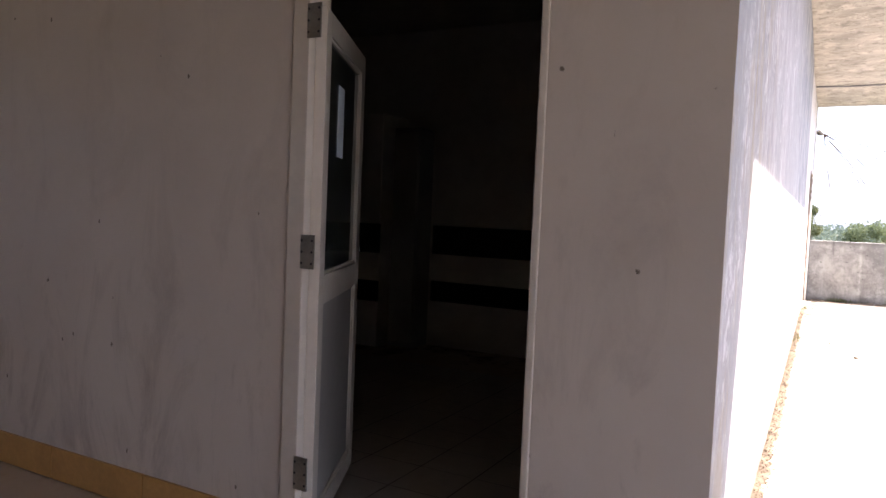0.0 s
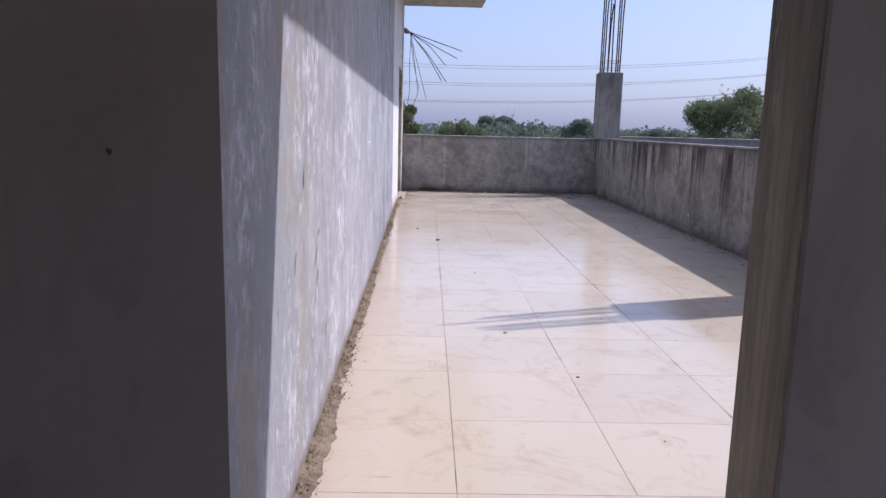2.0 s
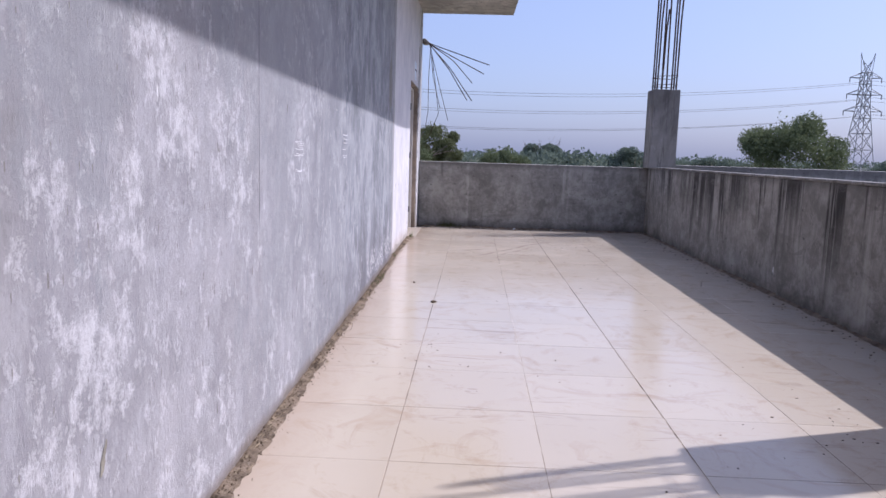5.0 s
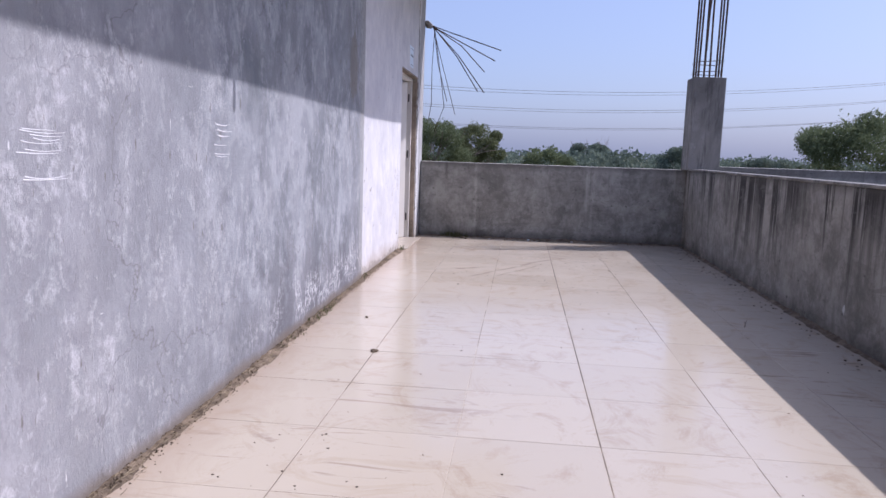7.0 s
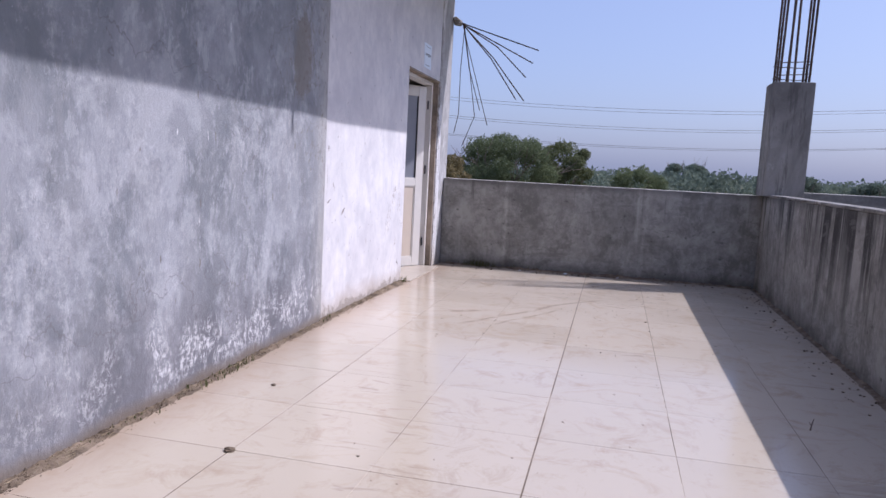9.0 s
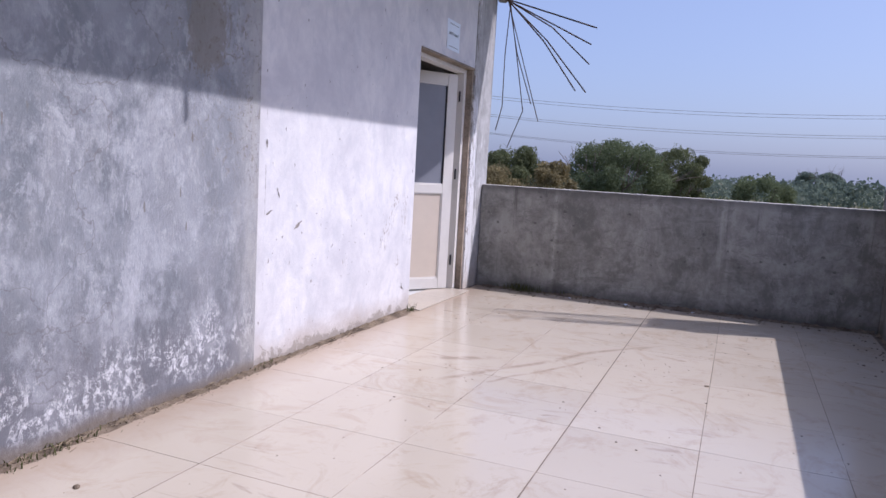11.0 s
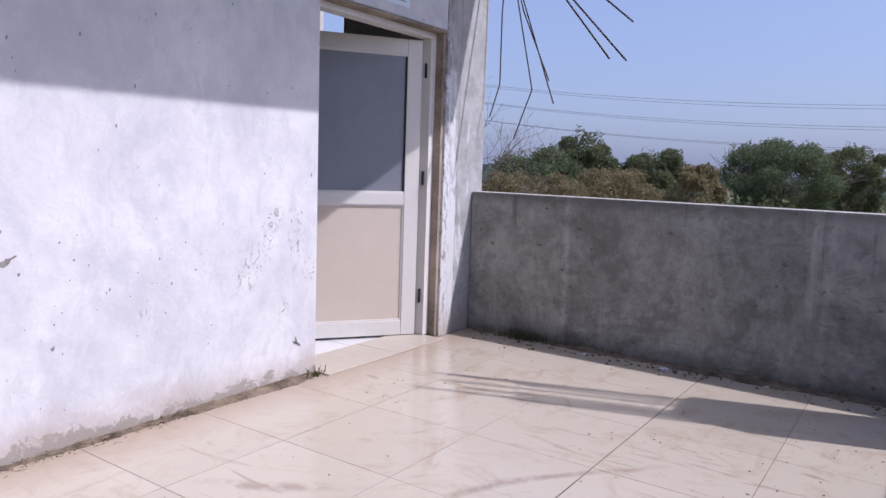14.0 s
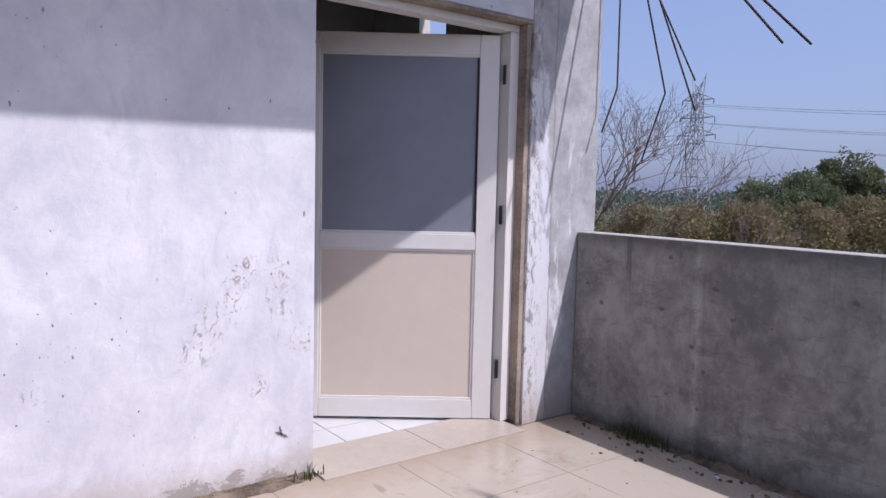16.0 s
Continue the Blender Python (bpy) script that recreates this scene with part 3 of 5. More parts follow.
def wall_west():
    """The long side wall: a grey, slightly proud length, then a white block with the door opening."""
    bm = fresh()
    slab(bm, [(-0.24, 0.2), (0.0, 0.2), (-0.082, GREY_END), (-0.30, GREY_END)], -0.1, SOFFIT_Z)
    solid("wall_west_1", bm, GREY, "long grey whitewashed plaster wall with streaks and salt bloom", "wall", kind="structure")
    bm = fresh()
    box(bm, -0.30, -0.10, GREY_END, DOOR_Y0, -0.1, SOFFIT_Z)
    box(bm, -0.30, -0.10, DOOR_Y0, DOOR_Y1, 2.185, SOFFIT_Z)
    solid("wall_west_2", bm, WHITE, "white limewashed plaster wall round the toilet door", "wall", kind="structure")
    bm = fresh()
    box(bm, -0.34, -0.09, DOOR_Y1, WALL_END, -0.1, SOFFIT_Z, 0.008)
    solid("wall_west_3", bm, FLAKY, "whitewashed concrete column at the wall's end", "column", kind="structure")


def wall_front():
    """The corridor's cream wall with the dark room's doorway; its end face belongs to the terrace."""
    bm = fresh()
    box(bm, -5.0, -1.46, 0.0, 0.2, -0.1, SOFFIT_Z)
    box(bm, -0.51, 0.0, 0.0, 0.2, -0.1, SOFFIT_Z)
    box(bm, -1.46, -0.51, 0.0, 0.2, 2.14, SOFFIT_Z)
    bm.normal_update()
    for f in bm.faces:
        if f.normal.x > 0.9 and f.calc_center_median().x > -0.1:
            f.material_index = 1
    solid("wall_front", bm, [CREAM, GREY], "cream painted corridor wall with scuffs and dirt", "wall", kind="structure")
    bm = fresh()
    slab(bm, [(1.21, 0.05), (6.0, 0.05), (6.0, 0.45), (1.28, 0.45)], -0.1, SOFFIT_Z, 0.012)
    bm.normal_update()
    for f in bm.faces:
        if f.normal.y > -0.8:
            f.material_index = 1
    solid("wall_entry", bm, [CREAM, ENTRYWALL], "rough cream wall end beside the way out", "wall", kind="structure")


def corridor():
    bm = fresh()
    # end wall out of view; its opening is added to brighten the corridor
    box(bm, -5.2, -5.0, -4.2, -2.5, -0.1, SOFFIT_Z)
    box(bm, -5.2, -5.0, -1.3, 4.2, -0.1, SOFFIT_Z)
    box(bm, -5.2, -5.0, -2.5, -1.3, -0.1, 1.5)
    box(bm, -5.2, -5.0, -2.5, -1.3, 2.15, SOFFIT_Z)
    solid("wall_corridor_1", bm, CREAM, "cream painted corridor end wall with an added unseen opening", "wall", kind="structure")
    bm = fresh()
    box(bm, -5.0, 3.6, -4.4, -4.2, -0.1, SOFFIT_Z)
    solid("wall_corridor_2", bm, CREAM, "cream painted corridor back wall", "wall", kind="structure")


def roof():
    bm = fresh()
    slab(bm, [(-5.2, -4.4), (6.0, -4.4), (6.0, 1.17), (1.48, 1.17), (1.36, 12.52), (-5.2, 12.52)], SOFFIT_Z, SOFFIT_Z + ROOF_T)
    solid("ceiling_roof_slab", bm, SOFFIT, "cement roof slab overhanging the wall", "roof slab", kind="structure")


def parapets():
    bm = fresh()
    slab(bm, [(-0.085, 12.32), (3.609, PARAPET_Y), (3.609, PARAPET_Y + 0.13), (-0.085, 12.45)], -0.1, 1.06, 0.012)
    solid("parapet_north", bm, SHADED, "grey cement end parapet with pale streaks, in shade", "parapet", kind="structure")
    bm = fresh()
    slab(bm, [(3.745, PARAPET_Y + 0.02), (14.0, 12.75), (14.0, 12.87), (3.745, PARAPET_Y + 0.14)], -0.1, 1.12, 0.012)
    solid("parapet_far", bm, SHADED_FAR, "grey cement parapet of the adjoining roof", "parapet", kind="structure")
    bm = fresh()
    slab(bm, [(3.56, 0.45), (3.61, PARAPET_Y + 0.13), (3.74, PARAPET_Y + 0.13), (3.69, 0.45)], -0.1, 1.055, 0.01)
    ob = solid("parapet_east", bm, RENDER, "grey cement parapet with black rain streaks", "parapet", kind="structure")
    bm = fresh()
    slab(bm, [(3.55, 0.45), (3.60, 11.91), (3.75, 11.91), (3.70, 0.45)], 1.056, 1.08, 0.008)
    part("coping", bm, RAW, ob, "pale worn cement coping")


def base_building():
    bm = fresh()
    box(bm, -5.2, 14.0, -4.4, 12.5, -4.5, -0.12)
    solid("building_base", bm, RENDER, "lower storey of the building below the roof terrace", "building", kind="structure")
    bm = fresh()
    box(bm, 3.7, 13.9, 0.45, 12.7, -0.11, -0.004)
    solid("roof_adjoining", bm, RAW, "bare cement roof beyond the parapet", "roof", kind="structure")


def rooms():
    """The dark room behind the corridor door, and the toilet room behind the terrace door."""
    bm = fresh()
    box(bm, -4.9, -0.3, 4.0, 4.15, -0.1, 3.0)
    ob = solid("wall_room_1", bm, ROOMPAINT, "dull painted back wall of the dark room", "wall", kind="structure")
    bm = fresh()
    box(bm, -3.1, -0.31, 3.985, 3.999, 0.88, 1.15)
    part("tile_band", bm, BLACKTILE, ob, "black tile band")
    bm = fresh()
    box(bm, -3.1, -0.31, 3.985, 3.999, 0.43, 0.62)
    part("tile_band", bm, BLACKTILE, ob, "black tile band")
    bm = fresh()
    box(bm, -5.0, -0.25, 0.2, 12.4, 3.0, 3.1)
    solid("ceiling_rooms", bm, ROOMPAINT, "dull ceiling of the inner rooms", "ceiling", kind="structure")
    # pilaster with its own bands, and a narrow cupboard beside it
    bm = fresh()
    box(bm, -3.95, -3.42, 3.55, 3.98, 0.0, 2.16, 0.01)
    post = solid("pilaster", bm, ROOMPAINT, "dull painted pilaster in the dark room", "pilaster", kind="structure")
    for z0, z1 in ((0.88, 1.15), (0.43, 0.62)):
        bm = fresh()
        box(bm, -3.96, -3.41, 3.53, 3.546, z0, z1)
        part("tile_band", bm, BLACKTILE, post, "black tile band")
    cup = thing("cupboard", "grey narrow metal cupboard standing against the back wall", "cupboard", (-3.26, 3.85, 0))
    part("body", box(fresh(), -0.14, 0.14, -0.13, 0.13, 0.0, 2.05, 0.008), plain("grey_sheet_steel", (0.30, 0.30, 0.30), 0.5), cup)
    part("door", box(fresh(), -0.125, 0.125, -0.145, -0.131, 0.05, 2.0, 0.004), plain("grey_steel_door", (0.36, 0.36, 0.35), 0.5), cup)
    bm = fresh()
    box(bm, -4.9, -0.3, 6.0, 6.1, -0.1, 3.0)
    box(bm, -5.0, -4.9, 0.2, 12.4, -0.1, 3.0)
    solid("wall_room_2", bm, ROOMPAINT, "dull inner walls closing the rooms", "wall", kind="structure")
    # toilet room: plain west wall, end wall with a high window opening
    bm = fresh()
    box(bm, -2.62, -2.5, 8.6, 12.4, -0.1, 3.0)
    box(bm, -2.5, -0.3, 8.6, 8.7, -0.1, 3.0)
    solid("wall_room_3", bm, ROOMPAINT, "dull toilet room walls", "wall", kind="structure")
    bm = fresh()
    n0, n1, z0, z1 = -1.84, -1.50, 1.95, 2.75
    box(bm, -2.62, n0, 12.4, 12.5, -0.1, 3.0)
    box(bm, n1, -0.34, 12.4, 12.5, -0.1, 3.0)
    box(bm, n0, n1, 12.4, 12.5, -0.1, z0)
    box(bm, n0, n1, 12.4, 12.5, z1, 3.0)
    solid("wall_room_4", bm, ROOMPAINT, "toilet room end wall with a high window opening", "wall", kind="structure")


wall_west(), wall_front(), corridor(), roof(), parapets(), base_building(), rooms()


# ---- ground and distance ----
def ground():
    bm = fresh()
    rings = [0, 15, 40, 90, 200, 500, 1200, 3500]
    rows = []
    for r in rings:
        rows.append([bm.verts.new((r * math.cos(a), 6 + r * math.sin(a), -4.5)) for a in (2 * math.pi * k / 48 for k in range(48))] if r else [bm.verts.new((0, 6, -4.5))])
    for k in range(48):
        bm.faces.new((rows[0][0], rows[1][k], rows[1][(k + 1) % 48]))
    for a, b in zip(rows[1:], rows[2:]):
        for k in range(48):
            bm.faces.new((a[k], b[k], b[(k + 1) % 48], a[(k + 1) % 48]))
    solid("ground", bm, EARTH, "dry grassy fields reaching the horizon", "ground", kind="structure")


ground()

# ---- columns with starter bars ----
def column(at, bars, top=2.27, label="", seed=1, foot=-0.1, lean=0.0):
    rng = random.Random(seed)
    ob = thing("concrete_column", label, "column", at, group="unfinished roof columns")
    part("shaft", box(fresh(), 0, 0.41, 0, 0.40, foot, top, 0.014), RAW, ob)
    spots = [(0.06, 0.06), (0.20, 0.05), (0.35, 0.06), (0.06, 0.20), (0.35, 0.20), (0.06, 0.34), (0.20, 0.35), (0.35, 0.34), (0.13, 0.06)]
    for (x, y), h in zip(spots, bars):
        sway = [rng.uniform(-0.035, 0.035) + lean, rng.uniform(-0.035, 0.035)]
        points = [(x, y, top - 0.05), (x + sway[0] * 0.3, y + sway[1] * 0.2, top + h * 0.35), (x + sway[0] * 0.5, y + sway[1] * 0.6, top + h * 0.7), (x + sway[0] * 1.3, y + sway[1], top + h)]
        part("rebar", tube(fresh(), points, 0.0125), REBAR, ob, "rusty ribbed steel bar")
    for z in (0.07, 0.20):
        tie = [(0.045, 0.045, top + z), (0.365, 0.045, top + z + 0.015), (0.365, 0.36, top + z - 0.01), (0.045, 0.36, top + z), (0.045, 0.045, top + z)]
        part("tie", tube(fresh(), tie, 0.005, 5), REBAR, ob, "thin steel stirrup")
    return ob


column((3.53, 11.915, 0), [1.5, 1.9, 1.45, 1.7, 1.5, 1.85, 1.9, 1.6, 1.2], label="raw concrete column with tall rusty starter bars at the parapet corner", seed=2, foot=1.061)
column((3.55, 3.67, 0), [1.35, 1.5, 1.55, 1.6, 1.6, 1.3, 1.5, 1.45], top=2.40, label="raw concrete column with rusty starter bars behind the long parapet", seed=5)
column((8.05, 12.25, 0), [0.95, 0.85, 1.75, 0.8, 1.9, 0.9, 1.0, 0.75, 0.6], label="raw concrete column with uneven rusty starter bars on the adjoining roof", seed=9)


# ---- bars sticking out of the beam end ----
def beam_bars():
    root = Vector((-0.05, 12.44, 2.97))
    ob = thing("beam_stub", "broken concrete beam end with splayed bent rebar on the wall's corner", "rebar stub", tuple(root))
    bm = fresh()
    for v in bmesh.ops.create_icosphere(bm, subdivisions=3, radius=0.075)["verts"]:
        v.co *= 0.85 + 0.7 * noise.noise(v.co * 14)
        v.co = Vector((v.co.x * 0.9 + 0.01, v.co.y * 1.2, v.co.z * 0.75))
    part("stub", bm, RAW, ob, "broken raw concrete lump")
    ends = [[(1.00, 12.22, 2.60)], [(0.92, 12.41, 2.48)], [(0.40, 12.87, 2.74), (0.72, 13.34, 2.43)], [(0.36, 12.83, 2.60), (0.73, 13.22, 2.11)],
            [(0.34, 12.80, 2.58), (0.645, 13.08, 2.11)], [(0.15, 12.60, 2.45), (0.343, 12.76, 1.746)], [(0.08, 12.70, 2.45), (0.196, 12.96, 1.945)],
            [(0.13, 12.60, 2.3), (0.185, 12.70, 1.85), (0.04, 12.70, 1.47)], [(0.02, 12.48, 2.4), (0.025, 12.48, 1.87), (-0.005, 12.40, 1.62)]]
    for i, points in enumerate(ends):
        r = 0.0072 if i < 5 else 0.005
        start = Vector((0.02 + 0.009 * i, 0.01 * i - 0.02, -0.01))
        part("rebar", tube(fresh(), [start] + [Vector(p) - root for p in points], r), REBAR, ob, "dark bent steel bar")


beam_bars()


# ---- doors ----
def framed_leaf(parent, at, width, bottom, top, rail, z_mid0, z_mid1, upper, lower, metal, dx=0.02):
    """An aluminium leaf along +x from its hinge side: one welded frame, which holds an upper pane and a lower panel."""
    bm = fresh()
    for x0, x1, z0, z1 in ((0, rail, bottom, top), (width - rail, width, bottom, top), (rail + 0.001, width - rail - 0.001, bottom, bottom + rail),
                           (rail + 0.001, width - rail - 0.001, z_mid0, z_mid1), (rail + 0.001, width - rail - 0.001, top - rail, top)):
        box(bm, x0, x1, -dx, dx, z0, z1, 0.004)
    leaf = part("leaf", bm, metal, parent, "cream aluminium leaf frame")
    leaf.matrix_basis = at
    part("pane", box(fresh(), rail - 0.004, width - rail + 0.004, -0.004, 0.004, z_mid1 - 0.003, top - rail + 0.003), upper, leaf, "flat upper pane")
    part("panel", box(fresh(), rail - 0.004, width - rail + 0.004, -0.006, 0.006, bottom + rail - 0.003, z_mid0 + 0.003), lower, leaf, "flat lower panel")
    for z0, z1 in ((z_mid1, top - rail), (bottom + rail, z_mid0)):
        for x0, x1, a, b, m in ((rail, width - rail, z0, z0 + 0.012, metal), (rail, width - rail, z1 - 0.012, z1, metal),
                                (rail, rail + 0.012, z0 + 0.012, z1 - 0.012, BLACKSTEEL if z0 > 0.5 else metal), (width - rail - 0.012, width - rail, z0 + 0.012, z1 - 0.012, metal)):
            part("bead", box(fresh(), x0, x1, -0.0135, 0.0135, a, b, 0.003), m, leaf, "thin glazing bead")
    return leaf


def toilet_door():
    frame_ob = thing("door_1", "cream aluminium door, half open inward, grey upper pane and beige lower panel", "door", (0, 0, 0), kind="structure")
    y0, y1, top = DOOR_Y0 + 0.003, DOOR_Y1 - 0.003, 2.182
    part("frame_post", box(fresh(), -0.26, -0.165, y1 - 0.092, y1 - 0.033, 0.012, top - 0.06, 0.004), ALU, frame_ob, "cream aluminium frame post")
    part("frame_post", box(fresh(), -0.26, -0.185, y0, y0 + 0.04, 0.012, top - 0.06, 0.004), ALU, frame_ob, "cream aluminium frame post")
    part("frame_head", box(fresh(), -0.26, -0.165, y0, y1 - 0.033, top - 0.06, top - 0.022, 0.004), ALU, frame_ob, "cream aluminium frame head")
    part("head_trim", box(fresh(), -0.26, -0.092, y0, y1, top - 0.021, top, 0.006), BROWNWOOD, frame_ob, "raw timber head strip")
    part("reveal", box(fresh(), -0.26, -0.106, y1 - 0.032, y1, 0.0, top - 0.022, 0.006), BROWNWOOD, frame_ob, "raw brown reveal strip")
    angle = math.degrees(math.atan2(-0.80, -0.57))
    framed_leaf(frame_ob, pose(-0.237, y1 - 0.107, 0, 0, 0, angle), 1.06, 0.016, 2.105, 0.105, 0.955, 1.04, GLASSY, PANEL, ALU)
    for z in (0.25, 1.10, 1.85):
        part("hinge", tube(fresh(), [(-0.201, y1 - 0.100, z), (-0.201, y1 - 0.100, z + 0.10)], 0.009, 8), BLACKSTEEL, frame_ob, "black barrel hinge")
    # stone sill
    bm = fresh()
    box(bm, -0.35, 0.010, DOOR_Y0 + 0.003, 11.33, 0.001, 0.012, 0.003)
    solid("sill_1", bm, SILLSTONE, "cream stone door sill slab", "sill", kind="structure")
    bm = fresh()
    box(bm, -0.35, 0.010, 11.333, DOOR_Y1 - 0.07, 0.001, 0.012, 0.003)
    solid("sill_2", bm, SILLSTONE, "cream stone door sill slab", "sill", kind="structure")


def room_door():
    """The dark room's door: cream frame, leaf swung inward about its hinge post."""
    ob = thing("door_2", "cream aluminium door standing open into the dark room", "door", kind="structure")
    part("frame_post", box(fresh(), -1.459, -1.385, -0.012, 0.10, 0.03, 2.135, 0.005), CREAMFRAME, ob, "cream frame post")
    part("frame_post", box(fresh(), -0.535, -0.511, -0.006, 0.10, 0.03, 2.135, 0.005), CREAMFRAME, ob, "cream frame post")
    part("frame_head", box(fresh(), -1.384, -0.536, -0.006, 0.10, 2.06, 2.135, 0.005), CREAMFRAME, ob, "cream frame head")
    leaf = framed_leaf(ob, pose(-1.365, 0.03, 0, 0, 0, 115.7), 0.84, 0.06, 1.98, 0.085, 0.93, 1.03, DARKPANE, GREYPANEL, CREAMFRAME)
    notice = box(fresh(), 0.30, 0.42, -0.0075, -0.0055, 1.48, 1.76)
    part("notice", notice, PAPER, leaf, "small white paper notice")
    for z in (0.27, 1.06, 1.86):
        hinge = part("hinge", box(fresh(), -1.395, -1.335, -0.014, -0.008, z, z + 0.12, 0.002), STEEL, ob, "worn steel butt hinge")
        for dx in (-1.387, -1.343):
            for dz in (0.02, 0.06, 0.10):
                part("screw", tube(fresh(), [(dx, -0.0125, z + dz), (dx, -0.0165, z + dz)], 0.0045, 6), BLACKSTEEL, hinge)
    bm = fresh()
    box(bm, -1.55, -1.465, -0.02, -0.002, 0.012, 0.15, 0.006)
    solid("tile_piece", bm, WHITETILE, "small broken white tile piece at the door post", "tile piece")
    bm = fresh()
    for v in bmesh.ops.create_icosphere(bm, subdivisions=4, radius=1.0)["verts"]:
        k = 0.75 + 0.45 * noise.noise(v.co * 2.2) + 0.3 * noise.noise(v.co * 6.0)
        v.co = Vector((-1.605 + v.co.x * 0.052 * k, -0.001 + v.co.y * 0.016 * k, 0.062 + v.co.z * 0.066 * k))
    solid("broken_mortar", bm, RAW, "rough broken mortar where the skirting ends", "mortar")


toilet_door(), room_door()


# ---- paper notice over the toilet door ----
def text_mesh(words, size):
    curve = bpy.data.curves.new("words", "FONT")
    curve.body, curve.size, curve.align_x, curve.align_y, curve.extrude = words, size, "CENTER", "CENTER", 0.0004
    ob = bpy.data.objects.new("words", curve)
    scene.collection.objects.link(ob)
    me = bpy.data.meshes.new_from_object(ob.evaluated_get(bpy.context.evaluated_depsgraph_get()))
    bpy.data.objects.remove(ob)
    return me


def notice():
    ob = thing("paper_notice", "white paper notice taped above the toilet door", "notice", (-0.0985, 11.345, 2.38))
    bm = fresh()
    grid = [[bm.verts.new((0.0015 + 0.002 * math.sin(i * 1.3 + j * 0.9), -0.15 + 0.3 * i / 6, -0.13 + 0.26 * j / 6)) for j in range(7)] for i in range(7)]
    for i in range(6):
        for j in range(6):
            bm.faces.new((grid[i][j], grid[i + 1][j], grid[i + 1][j + 1], grid[i][j + 1]))
    sheet = part("sheet", bm, PAPER, ob)
    for z, w in ((0.095, 0.22), (-0.10, 0.22)):
        part("printed_rule", box(fresh(), 0.0045, 0.0052, -w / 2, w / 2, z - 0.002, z + 0.002), INK, sheet, "thin printed border line")
    me = text_mesh("BOY'S TOILET", 0.036)
    me.materials.append(INK)
    words = new("words", me)
    words.parent = sheet
    words.matrix_basis = pose(0.0055, 0, 0.01, 90, 0, 90)
    tagged(words, "small dark printed words")


notice()


# ---- skirting in the corridor ----
def skirting():
    for x0, x1 in ((-4.6, -4.0), (-3.995, -3.395), (-3.39, -2.79), (-2.785, -2.185), (-2.18, -1.66)):
        bm = fresh()
        box(bm, x0, x1, -0.014, -0.001, 0.005, 0.15, 0.003)
        tagged(solid("skirting_tile", bm, ORANGE, "ochre skirting tile with chipped plaster above", "skirting", group="skirting tiles"))
    bm = fresh()
    box(bm, -0.505, -0.05, -0.014, -0.001, 0.005, 0.15, 0.003)
    solid("skirting_tile", bm, ORANGE, "ochre skirting tile with chipped plaster above", "skirting", group="skirting tiles")


skirting()


# ---- spouts under the slab edge, soffit cable, marks on the wall ----
def spout(y):
    ob = thing("roof_spout", "short grey drain pipe hanging under the roof slab's edge", "drain pipe", (1.45 - 0.0106 * y - 0.015, y, SOFFIT_Z), group="roof spouts")
    part("pipe", tube(fresh(), [(0, 0, 0.02), (0, 0, -0.21)], 0.017, 10), RAW, ob)
    part("collar", tube(fresh(), [(0, 0, 0.0), (0, 0, -0.025)], 0.028, 10), RAW, ob)


spout(6.01), spout(8.47)
solid("soffit_cable", tube(fresh(), [(-0.09, 10.33, 3.415), (0.4, 10.34, 3.405), (0.75, 10.33, 3.41), (1.05, 10.35, 3.425)], 0.012, 6), CABLE, "thin dark cable fixed under the roof slab", "cable")


def wall_marks():
    """Clusters of pale scratch strokes on the grey wall."""
    rng = random.Random(21)
    chalk = plain("pale_scratch", (0.80, 0.80, 0.82), 0.9)
    for y, z, count, width in ((5.38, 1.22, 9, 0.18), (4.08, 1.15, 9, 0.20), (5.05, 1.46, 1, 0.03), (4.34, 0.60, 1, 0.02)):
        for _ in range(count):
            y0, z0 = y + rng.gauss(0, 0.02), z + rng.uniform(-0.075, 0.075)
            w = width * rng.uniform(0.5, 1.1)
            bend = rng.uniform(0.001, 0.008)
            bm = fresh()
            pts = []
            for k in range(6):
                f = k / 5
                yy = y0 - w / 2 + w * f
                pts.append((-0.00955 * yy + 0.001, yy, z0 - 0.01 * w * f - bend * math.sin(math.pi * f)))
            tube(bm, pts, 0.0022, 4, 0.0008)
            solid("trim_scratch", bm, chalk, "pale scratch stroke in the grey wall's whitewash", "scratch", group="wall scratches", kind="structure")


wall_marks()


